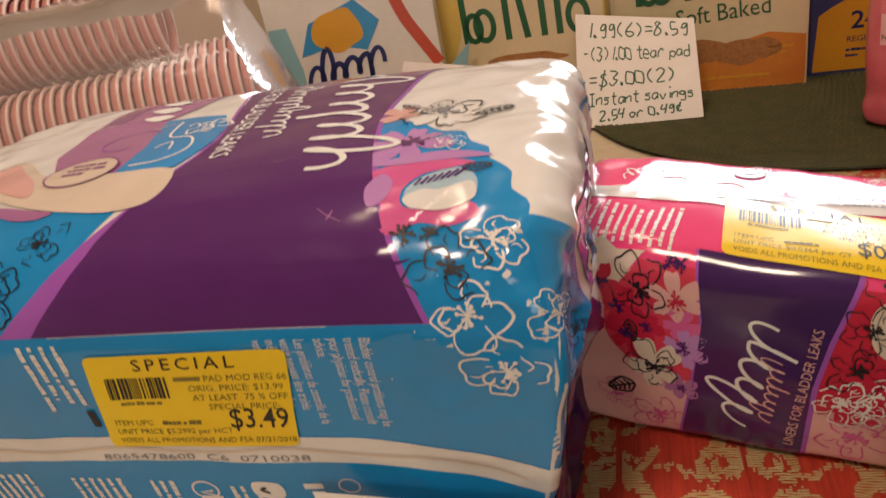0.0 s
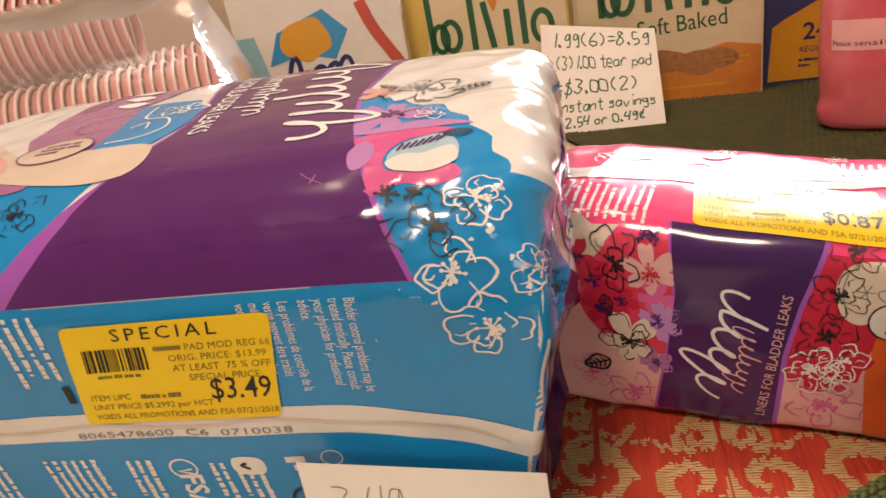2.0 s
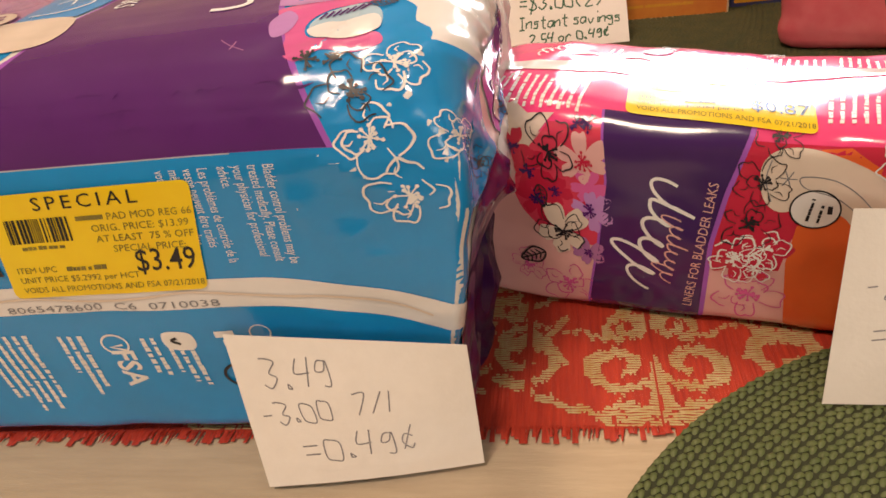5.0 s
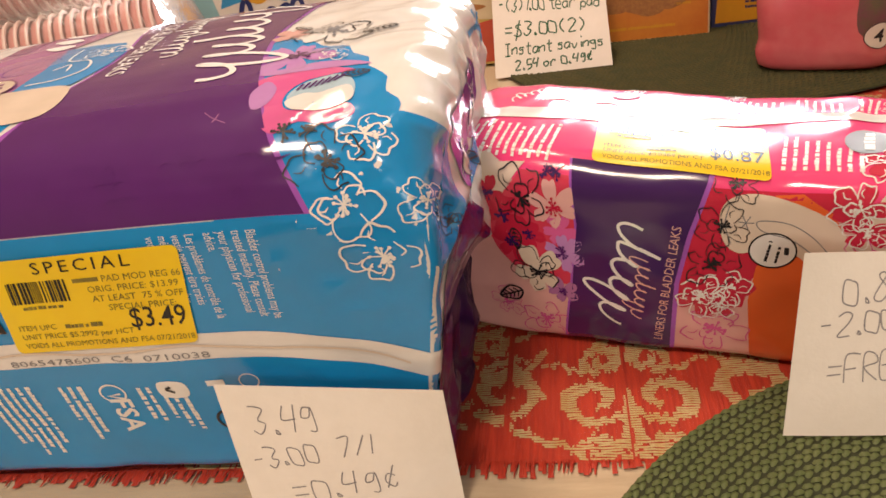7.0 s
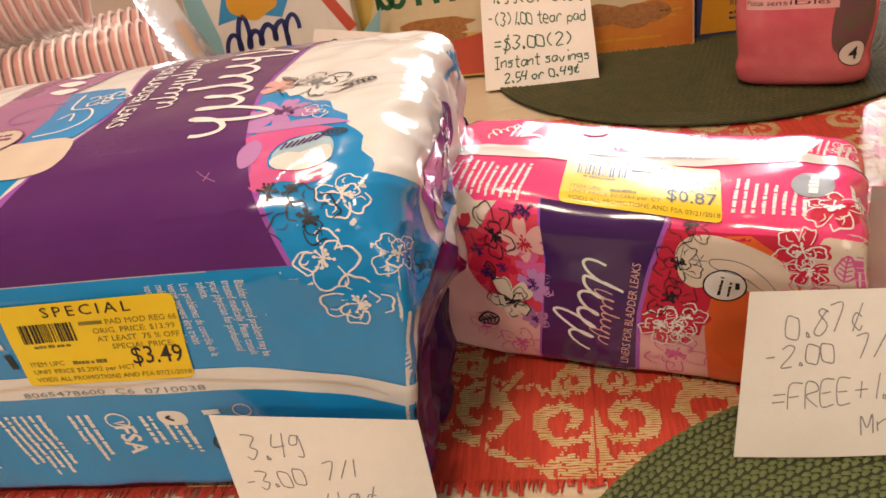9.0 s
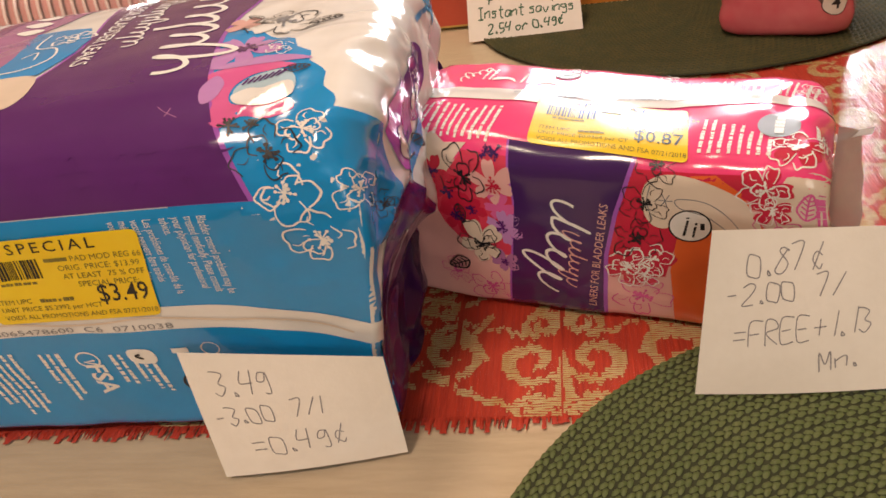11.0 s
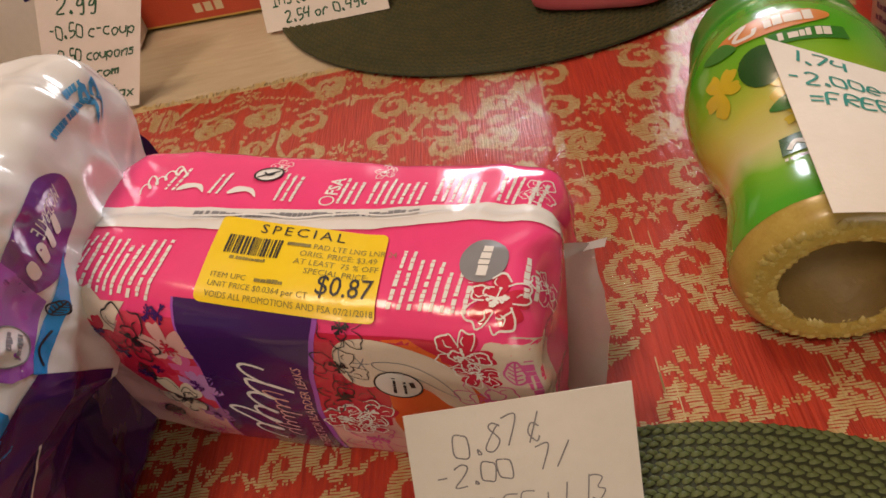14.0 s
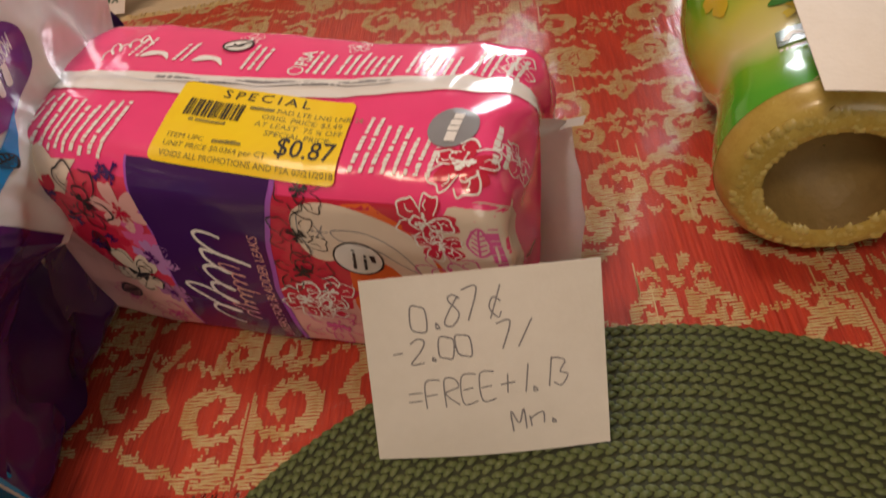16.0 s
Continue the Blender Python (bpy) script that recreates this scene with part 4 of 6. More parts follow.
# ---- price labels ----
def price_label(surf, parent, h, origin, across, upward, name_line, orig, price, unit):
    """A yellow clearance label, laid on a pack's skin."""
    W, H = 0.084, 0.050

    def at(x, y):
        return lift(surf, origin[0] + across[0] * x / W + upward[0] * y / H, origin[1] + across[1] * x / W + upward[1] * y / H, 0.6 * h)[0]
    r, out = 0.003, []
    for cx, cy, a0 in ((W - r, r, 270), (W - r, H - r, 0), (r, H - r, 90), (r, r, 180)):
        out += [(cx + r * math.cos(radians(a0 + a)), cy + r * math.sin(radians(a0 + a))) for a in (0, 30, 60, 90)]
    lab = drawn("price_label", lambda bm: fill(bm, out), at, 0.0, STICKER, parent, "yellow clearance price label")

    def big(bm):
        words(bm, "SPECIAL", W * 0.50, H * 0.845, 0.0088, 0, 1.05, 0.95, "CENTER", space=1.35)
        words(bm, price, W * 0.975, H * 0.215, 0.0145, 0, 0.78, 1.05, "RIGHT", weight=0.00004)
        rng, x = random.Random(len(price) + int(origin[0] * 900)), 0.007
        while x < 0.034:
            w = rng.choice((0.0004, 0.0004, 0.0008, 0.0012))
            rect(bm, x, H * 0.55, x + w, H * 0.775)
            x += w + rng.choice((0.0004, 0.0005, 0.0009))

    def small(bm):
        rect(bm, W * 0.44, H * 0.725, W * 0.575, H * 0.765)
        words(bm, name_line, W * 0.59, H * 0.715, 0.0046, 0, 0.92)
        words(bm, "ORIG. PRICE: " + orig, W * 0.97, H * 0.615, 0.0046, 0, 0.98, 1, "RIGHT")
        words(bm, "AT LEAST  75 % OFF", W * 0.985, H * 0.515, 0.0046, 0, 0.98, 1, "RIGHT")
        words(bm, "SPECIAL PRICE:", W * 0.94, H * 0.415, 0.0046, 0, 0.98, 1, "RIGHT")
        bars(bm, 0.011, H * 0.485, 0.022, 1, 0.0035)
        words(bm, "ITEM UPC", 0.005, H * 0.26, 0.0042, 0, 0.98)
        bars(bm, 0.027, H * 0.26, 0.018, 1, 0.0042)
        words(bm, "UNIT PRICE " + unit, 0.005, H * 0.16, 0.0042, 0, 0.98)
        words(bm, "VOIDS ALL PROMOTIONS AND FSA 07/21/2018", 0.005, H * 0.055, 0.0042, 0, 0.90)
    drawn("bold_print", big, at, 0.0004, INK_BLACK, lab)
    drawn("fine_print", small, at, 0.0004, INK_DULL, lab, "faded small print")


price_label(surf_a, pack_a, 0.0017, (-0.0260, 0.0945), (0.0865, 0.0010), (0.0085, 0.0485), "PAD MOD REG 66", "$13.99", "$3.49", "$5.2992 per HCT")

# ---- printing on the pink pack ----
base_l = [(-0.0451, 0.0), (-0.044, 0.011), (-0.036, 0.047), (-0.031, 0.082), (-0.0330, 0.108), (-0.0335, 0.113)]
base_r = [(0.008, 0.0), (0.010, 0.011), (0.0139, 0.055), (0.0195, 0.080), (0.028, 0.107), (0.0285, 0.113)]
zone("cream_front", surf_b, 0.001, 0.100, [(-0.128, 0), (-0.116, 0.05), (-0.104, 0.0985)], [(0.116, 0), (0.118, 0.08), (0.112, 0.0985)], 0.0002, FILM_BLUSH, pack_b, "pale blush printed front")
zone("red_field", surf_b, 0.048, 0.1045, [(-0.060, 0.048), (-0.074, 0.062), (-0.082, 0.085), (-0.066, 0.095), (-0.058, 0.1045)], [(-0.032, 0.04), (-0.030, 0.11)], 0.0004, FILM_CORAL, pack_b, "red and rose flower print")
drawn("white_splash", lambda bm: fill(bm, [(-0.094, 0.112), (-0.083, 0.108), (-0.077, 0.112), (-0.069, 0.107), (-0.056, 0.108), (-0.062, 0.101), (-0.068, 0.093), (-0.078, 0.095), (-0.090, 0.096)]), surf_b, 0.0006, FILM_CREAM, pack_b, "ragged white print edge")
zone("red_middle", surf_b, 0.042, 0.1045, [(0.012, 0.04), (0.012, 0.1)], [(0.044, 0.042), (0.048, 0.06), (0.092, 0.1045)], 0.0004, FILM_RED, pack_b, "red flower print")
zone("cream_corner", surf_b, 0.045, 0.111, [(0.078, 0.045), (0.088, 0.090), (0.097, 0.106), (0.118, 0.111)], [(0.128, 0.045), (0.131, 0.111)], 0.0005, FILM_CREAM, pack_b, "cream corner of the print")


def printed(u, v):
    """Where the liner picture and its badge sit on the front."""
    return 0.0335 + (u - 0.0215) * 0.86, v + 0.0105


drawn("orange_flash", lambda bm: fill(bm, [printed(*q) for q in ((0.047, 0.0925), (0.060, 0.0935), (0.074, 0.085), (0.088, 0.062), (0.094, 0.030), (0.096, -0.006), (0.047, -0.006), (0.0385, 0.000), (0.0365, 0.036), (0.040, 0.056), (0.056, 0.066))]), surf_b, 0.0006, FILM_ORANGE, pack_b, "orange printed flash")
drawn("liner_picture", lambda bm: fill(bm, [printed(*q) for q in [(0.0215, 0.083), (0.0235, 0.069), (0.032, 0.063), (0.045, 0.0665), (0.060, 0.062), (0.070, 0.052), (0.082, 0.053), (0.084, 0.066), (0.076, 0.080), (0.060, 0.0885), (0.042, 0.0925), (0.028, 0.091)]], True), surf_b, 0.0008, FILM_CREAM, pack_b, "pale liner picture")
drawn("liner_line", lambda bm: (stroke(bm, [printed(*q) for q in ((0.040, 0.080), (0.055, 0.079), (0.068, 0.071), (0.076, 0.060), (0.068, 0.063), (0.056, 0.071), (0.042, 0.075))], 0.0005, True), stroke(bm, [printed(*q) for q in ((0.026, 0.087), (0.024, 0.078), (0.027, 0.068))], 0.0005), [stroke(bm, [printed(0.034, 0.079), printed(0.034 + 0.004 * math.cos(a), 0.079 + 0.004 * math.sin(a))], 0.0005, curved=False) for a in range(6)]), surf_b, 0.0010, INK_GREY, pack_b)
drawn("round_badge", lambda bm: fill(bm, [(0.0558 + 0.0098 * math.cos(a), 0.0755 + 0.0092 * math.sin(a)) for a in np.linspace(0, 2 * math.pi, 25)[:-1]]), surf_b, 0.0010, FILM_WHITE, pack_b, "round white badge")
drawn("badge_print", lambda bm: (stroke(bm, [(0.0558 + 0.0098 * math.cos(a), 0.0755 + 0.0092 * math.sin(a)) for a in np.linspace(0, 2 * math.pi, 25)[:-1]], 0.0007, True), bars(bm, 0.0535, 0.0695, 0.012, 2, 0.0042, 80, 0.32), rect(bm, 0.0605, 0.0735, 0.0625, 0.0775)), surf_b, 0.0013, INK_BLACK, pack_b)
zone("lilac_border", surf_b, 0.001, 0.112, [(u - 0.0012, v) for u, v in base_l], [(u + 0.0022, v) for u, v in base_r], 0.0007, FILM_LILAC, pack_b)
zone("purple_panel", surf_b, 0.001, 0.112, base_l, base_r, 0.0010, FILM_DARK, pack_b, "glossy deep purple panel")
drawn("script_mark", lambda bm: script_mark(bm, -0.0130, 0.026, 0.0165, 75, 0.0018, 6), surf_b, 0.0014, INK_WHITE, pack_b, "white script mark")
drawn("second_mark", lambda bm: script_mark(bm, -0.0025, 0.031, 0.0075, 80, 0.0008, 8), surf_b, 0.0014, FILM_BLUSH, pack_b, "small pale script mark")
drawn("panel_word", lambda bm: words(bm, "LINERS FOR BLADDER LEAKS", 0.0065, 0.016, 0.0068, 81, 0.80, 0.9), surf_b, 0.0014, FILM_BLUSH, pack_b, "pale printed words")

for x, y, r, k in ((-0.069, 0.082, 0.011, 1), (-0.065, 0.069, 0.011, 3), (-0.076, 0.092, 0.009, 5), (-0.056, 0.0740, 0.009, 6)):
    blossom(surf_b, pack_b, 0.0008, x, y, r, k, None, FILM_RED, FILM_DARK)
blossom(surf_b, pack_b, 0.0009, -0.042, 0.090, 0.0125, 12, None, FILM_BLUSH, FILM_RED, 6)
blossom(surf_b, pack_b, 0.0009, -0.040, 0.078, 0.0090, 16, None, FILM_ROSE, None, 6)
blossom(surf_b, pack_b, 0.0010, -0.039, 0.066, 0.0110, 14, None, FILM_ORCHID, FILM_PURPLE, 6)
blossom(surf_b, pack_b, 0.0010, -0.041, 0.044, 0.0075, 17, None, FILM_MAUVE, FILM_PURPLE, 5)
for x, y, r, k in ((-0.058, 0.092, 0.0140, 21), (-0.053, 0.054, 0.0135, 22), (0.0345, 0.087, 0.0110, 25), (0.040, 0.107, 0.0090, 26), (0.0300, 0.067, 0.0120, 27)):
    blossom(surf_b, pack_b, 0.0012, x, y, r, k, INK_BLACK, FILM_CREAM if k == 22 else None, INK_BLACK)
drawn("dark_tuft", lambda bm: (flower(None, None, bm, -0.040, 0.1055, 0.011, 18), flower(None, None, bm, -0.045, 0.1050, 0.009, 19)), surf_b, 0.0014, FILM_DARK, pack_b)
leaf_print(surf_b, pack_b, 0.0015, -0.064, 0.040, 0.014, 205, INK_BLACK)
leaf_print(surf_b, pack_b, 0.0015, -0.064, 0.076, 0.010, 280, INK_BLACK)
leaf_print(surf_b, pack_b, 0.0008, 0.104, 0.084, 0.013, 80, FILM_ROSE)
for x, y, r, k in ((-0.053, 0.023, 0.0150, 31), (-0.075, 0.030, 0.010, 32), (0.032, 0.027, 0.0150, 33), (0.092, 0.072, 0.012, 34)):
    blossom(surf_b, pack_b, 0.0004, x, y, r, k, FILM_ROSE, None, FILM_ROSE)
for x, y, r, k in ((0.025, 0.048, 0.0120, 41), (0.037, 0.054, 0.0110, 42), (0.034, 0.043, 0.0090, 43), (0.0880, 0.0985, 0.0110, 44), (0.0910, 0.0880, 0.0085, 45)):
    blossom(surf_b, pack_b, 0.0009, x, y, r, k, INK_WHITE, FILM_RED, INK_WHITE)
for x, y, r, k in ((0.0980, 0.1205, 0.0110, 51), (0.118, 0.130, 0.009, 52), (0.104, 0.176, 0.008, 53), (-0.02, 0.184, 0.006, 54), (0.032, 0.186, 0.006, 55)):
    blossom(surf_b, pack_b, 0.0006, x, y, r, k, INK_WHITE, FILM_RED if k == 51 else None, INK_WHITE)


def seam_b(u, v):
    return lift(surf_b, u, v + 0.1490 + 0.095 * u + 0.33 * u * u + 0.0010 * math.sin(u * 34 + 1) + 0.0008 * noise.noise(Vector((u * 70, 0, 1))), 0.0)[0]


zone("white_stripe", seam_b, -0.0052, 0.0056, [(-0.124, -1), (-0.124, 1)], [(0.126, -1), (0.126, 1)], 0.0008, FILM_WHITE, pack_b, "white sealing stripe", 6)
drawn("stripe_fold", lambda bm: stroke(bm, [(-0.12 + 0.015 * k, 0.0012 + 0.0010 * math.sin(k * 2.1)) for k in range(17)], 0.0010), seam_b, 0.0022, FILM_WHITE, pack_b, "raised seam of the film")
drawn("lot_code", lambda bm: bars(bm, -0.045, 0.001, 0.105, 1, 0.0046, 0, 0.5), seam_b, 0.0014, INK_GREY, pack_b)


for k in range(11):
    text_block(surf_b, pack_b, 0.0008, INK_WHITE, -0.0880 + 0.0043 * k, 0.1095 + 0.001 * (k % 2), 0.025, 1, 0.0042, 90, 0.42, random.Random(60 + k))
for k in range(8):
    text_block(surf_b, pack_b, 0.0008, INK_WHITE, 0.0585 + 0.0043 * k, 0.1140, 0.029 - 0.002 * k, 1, 0.0042, 90, 0.42, random.Random(80 + k))
for u, n in ((-0.068, 2), (-0.045, 2), (-0.012, 3), (0.018, 3), (0.032, 7), (0.062, 6), (0.089, 3), (0.104, 2)):
    for k in range(n):
        text_block(surf_b, pack_b, 0.0008, INK_WHITE, u + 0.0038 * k, 0.1600 + 0.07 * max(u, 0.0), 0.019, 1, 0.0037, 90, 0.42, random.Random(int(u * 1000) + k + 300))
text_block(surf_b, pack_b, 0.0008, INK_WHITE, 0.1085, 0.122, 0.020, 2, 0.0048, 90)
drawn("account_word", lambda bm: words(bm, "FSA", 0.0150, 0.1665, 0.0085, 90, 0.9, 1.0, weight=0.0002), surf_b, 0.0008, INK_WHITE, pack_b)
drawn("tick_mark", lambda bm: stroke(bm, [(0.0118 + 0.0032 * math.cos(a), 0.1625 + 0.0030 * math.sin(a)) for a in np.linspace(0, 5.7, 9)], 0.0007, True), surf_b, 0.0008, INK_WHITE, pack_b)
drawn("white_oval", lambda bm: fill(bm, [(-0.0235 + 0.0072 * math.cos(a), 0.1780 + 0.0050 * math.sin(a)) for a in np.linspace(0, 2 * math.pi, 17)[:-1]]), surf_b, 0.0008, INK_WHITE, pack_b)
for x, y in ((-0.056, 0.1600), (-0.030, 0.1610)):
    drawn("curved_mark", lambda bm: fill(bm, [(x - 0.007, y), (x + 0.001, y + 0.0035), (x + 0.007, y), (x + 0.003, y + 0.006), (x - 0.005, y + 0.006)], True), surf_b, 0.0008, INK_WHITE, pack_b)
drawn("small_script", lambda bm: script_mark(bm, -0.0800, 0.156, 0.008, 55, 0.0011, 5), surf_b, 0.0008, INK_WHITE, pack_b)
drawn("circle_mark", lambda bm: (stroke(bm, [(-0.0235 + 0.0072 * math.cos(a), 0.1780 + 0.0050 * math.sin(a)) for a in np.linspace(0, 2 * math.pi, 17)[:-1]], 0.0010, True), stroke(bm, [(-0.0285, 0.1755), (-0.0185, 0.1805)], 0.0010, curved=False), stroke(bm, [(-0.0265, 0.1795), (-0.0235, 0.1770), (-0.0205, 0.1780)], 0.0010)), surf_b, 0.0012, INK_BLACK, pack_b)
drawn("maker_disc", lambda bm: fill(bm, [(0.0900 + 0.0092 * math.cos(a), 0.1355 + 0.0092 * math.sin(a)) for a in np.linspace(0, 2 * math.pi, 25)[:-1]]), surf_b, 0.0009, INK_GREY, pack_b, "grey maker's disc")
drawn("disc_bar", lambda bm: bars(bm, 0.0925, 0.129, 0.013, 1, 0.0075, 90, 0.6), surf_b, 0.0013, INK_WHITE, pack_b)
drawn("side_word", lambda bm: bars(bm, 0.1120, 0.072, 0.030, 1, 0.0060, 90, 0.6), surf_b, 0.0009, FILM_ROSE, pack_b)
price_label(surf_b, pack_b, 0.0019, (-0.0245, 0.1115), (0.0780, -0.0030), (-0.0055, 0.0365), "PAD LTE LNG LNR 24", "$3.49", "$0.87", "$0.0364 per CT")

CLEAR_FILM = material("hazy_film", (0.60, 0.52, 0.48), 0.25, coat=0.3, transmission=0.6, grain=20, bump=0.4, bump_scale=60)
fold_sheet("end_flap", [[(0.112, -0.030, 0.006), (0.116, -0.012, 0.050), (0.116, 0.000, 0.097)], [(0.128, -0.018, 0.004), (0.131, -0.004, 0.050), (0.128, 0.006, 0.092)]], CLEAR_FILM, pack_b, "torn hazy end seal", 0.004, seed=7)
fold_sheet("end_tuft", [[(0.116, 0.000, 0.089), (0.125, 0.003, 0.091), (0.132, 0.005, 0.0915)], [(0.116, 0.002, 0.092), (0.125, 0.005, 0.0935), (0.133, 0.008, 0.094)]], FILM_WHITE, pack_b, "frayed white film tuft", 0.002, seed=9)
fold_sheet("left_flap", [[(-0.108, -0.036, 0.050), (-0.110, -0.040, 0.026), (-0.098, -0.042, 0.004)], [(-0.124, -0.026, 0.048), (-0.130, -0.030, 0.022), (-0.118, -0.040, 0.003)]], FILM_BLUSH, pack_b, "pale folded end seal", 0.004, seed=12)
fold_sheet("upper_flap", [[(-0.108, -0.040, 0.080), (-0.108, -0.030, 0.092), (-0.106, 0.0, 0.102)], [(-0.122, -0.036, 0.078), (-0.122, -0.024, 0.090), (-0.114, 0.004, 0.106)]], FILM_BLUSH, pack_b, "pale folded corner of film", 0.005, seed=15)


# ---- handwritten notes ----
def note(label, corners, lines, ink, pen, bow=0.003, curl=0.0, group="handwritten notes"):
    surf, bm, w, h = sheet(*corners, bow=bow, curl=curl)
    ob = thing("paper_note", label, "note", group=group)
    part("paper", bm, PAPER, ob)
    for text, x, y, size, deg, *wide in lines:
        hand = bmesh.new()
        handwriting(hand, text, x * w, y * h, size * h, pen, deg, (wide[0] if wide else 0.95 - x) * w)
        lay("written_line", hand, surf, 0.0006, ink, ob, "hand-drawn figures")
    return ob


note("white paper note with a pencilled sum leaning on the blue pack",
     [(-0.0535, 0.2165, 0.0006), (0.0385, 0.2150, 0.0006), (0.0385, 0.2190, 0.0600), (-0.0570, 0.2320, 0.0710)],
     [("3.49", 0.12, 0.66, 0.19, 7, 0.32), ("-3.00  7/1", 0.07, 0.42, 0.15, 7, 0.58), ("=0.49%", 0.22, 0.15, 0.18, 7, 0.52)], PENCIL, 0.00062)
note("white paper note with a pencilled sum leaning on the pink pack",
     [(0.1802, 0.2200, 0.0046), (0.2695, 0.2050, 0.0046), (0.2769, 0.2355, 0.0732), (0.1930, 0.2410, 0.0835)],
     [("0.87%", 0.20, 0.73, 0.15, 6, 0.40), ("-2.00  7/", 0.11, 0.55, 0.13, 6, 0.58), ("=FREE+1.13", 0.16, 0.30, 0.15, 6, 0.70), ("Mn.", 0.60, 0.14, 0.12, 9, 0.22)], PENCIL, 0.00062)
note("white paper note with green marker sums leaning on the biscuit cartons",
     [(0.1140, 0.7990, 0.0008), (0.2380, 0.7650, 0.0048), (0.2440, 0.8180, 0.0930), (0.1270, 0.8460, 0.1130)],
     [("1.99(6)=8.59", 0.10, 0.80, 0.13, 2), ("-(3)1.00 tear pad", 0.06, 0.59, 0.12, 2), ("=$3.00(2)", 0.10, 0.36, 0.13, 2), ("Instant savings", 0.10, 0.19, 0.11, 2), ("2.54 or 0.49%", 0.18, 0.05, 0.09, 2)], MARKER, 0.0017, 0.002, 0.02)
note("white paper note with green marker sums beside the white carton",
     [(-0.1000, 0.7450, 0.0008), (-0.0100, 0.7250, 0.0008), (0.0350, 0.7550, 0.0940), (-0.0550, 0.7650, 0.1130)],
     [("2.99", 0.20, 0.80, 0.12, 0), ("-0.50 c-coup", 0.10, 0.62, 0.11, 0), ("-0.50 coupons", 0.10, 0.44, 0.10, 0), ("com", 0.55, 0.30, 0.09, 0), ("=1.99 + tax", 0.12, 0.10, 0.11, 0)], MARKER, 0.0017, 0.002)

# ---- cartons at the back ----
CARD_YELLOW = material("yellow_card", (0.62, 0.44, 0.10), 0.42, grain=18, coat=0.15)
CARD_CREAM = material("cream_card", (0.66, 0.55, 0.34), 0.42, grain=18, coat=0.15)
CARD_RED = material("red_card", (0.52, 0.07, 0.03), 0.42, grain=18, coat=0.15)
CARD_ORANGE = material("orange_card", (0.62, 0.24, 0.03), 0.42, grain=18, coat=0.15, other=(0.52, 0.15, 0.02))
CARD_NAVY = material("navy_card", (0.035, 0.05, 0.16), 0.42, grain=18, coat=0.15)
CARD_AMBER = material("amber_card", (0.66, 0.33, 0.02), 0.42, grain=18, coat=0.15)
CARD_WHITE = material("white_card", (0.74, 0.70, 0.63), 0.42, grain=18, coat=0.15)
CARD_TEAL = material("pale_blue_card", (0.25, 0.47, 0.52), 0.42, grain=18, coat=0.15)
CRUST = material("baked_biscuit", (0.42, 0.19, 0.05), 0.6, grain=240, other=(0.26, 0.10, 0.03), bump=0.3, bump_scale=300)
INK_GREEN = material("green_ink", (0.012, 0.10, 0.035), 0.4, grain=30)
INK_NAVY = material("navy_ink", (0.015, 0.025, 0.13), 0.4, grain=30)


def carton(name, label, x, y, rz, w, d, h, mat, lean=0.0):
    """A glued carton; its origin is the middle of the front's foot."""
    ob = thing(name, label, "carton", pose(x, y, 0.0006, lean, 0, rz))
    bm = bmesh.new()
    box(bm, -w / 2, w / 2, 0, d, 0, h, 0.0012)
    part("body", bm, mat, ob)
    bm = bmesh.new()
    box(bm, -w / 2 + 0.002, w / 2 - 0.002, 0.002, d * 0.55, h + 0.0002, h + 0.0008)
    part("top_flap", bm, mat, ob, smooth=False)
    return ob, lambda u, v: Vector((u, -0.0004, v))


def biscuit(bm, x, y, rx, ry, seed):
    rng = random.Random(seed)
    fill(bm, [(x + rx * math.cos(a) * rng.uniform(0.9, 1.08), y + ry * math.sin(a) * rng.uniform(0.85, 1.1)) for a in np.linspace(0, 6.28, 13)[:-1]], True)


def leaf_mark(bm, x, y, size):
    """Upright strokes and rings that stand for a maker's word."""
    for i, (dx, tall) in enumerate(((0, 1.5), (0.55, 0.9), (1.15, 1.5), (1.5, 1.2), (2.1, 0.95), (2.5, 1.35), (3.0, 0.9))):
        if i in (1, 6):
            stroke(bm, [(x + size * (dx + 0.24 * math.cos(a)), y + size * (0.42 + 0.38 * math.sin(a))) for a in np.linspace(0, 5.6, 9)], size * 0.15, True)
        else:
            stroke(bm, [(x + size * dx, y + size * tall), (x + size * (dx + (0.18 if i == 3 else 0.02)), y)], size * 0.17)
    for dx in (0.25,):
        stroke(bm, [(x + size * (dx + 0.2 * math.cos(a)), y + size * (0.38 + 0.34 * math.sin(a))) for a in np.linspace(0, 5.6, 9)], size * 0.14, True)


c1, f1 = carton("biscuit_carton", "yellow and red biscuit carton standing behind the notes", 0.068, 0.872, -15, 0.188, 0.055, 0.165, CARD_YELLOW)
drawn("cream_field", lambda bm: fill(bm, [(-0.092, 0.052), (-0.02, 0.058), (0.092, 0.050), (0.092, 0.160), (-0.060, 0.160), (-0.070, 0.10)]), f1, 0.0002, CARD_CREAM, c1, longest=0.03)
drawn("red_band", lambda bm: fill(bm, [(-0.092, 0.003), (0.092, 0.003), (0.092, 0.058), (0.02, 0.046), (-0.092, 0.038)]), f1, 0.0004, CARD_RED, c1, "red lower band", longest=0.03)
for k in range(3):
    drawn("biscuit_picture", lambda bm, k=k: biscuit(bm, -0.010 + 0.006 * k, 0.052 + 0.008 * k, 0.046, 0.0075, k), f1, 0.0006 + 0.0002 * k, CRUST, c1, longest=0.03)
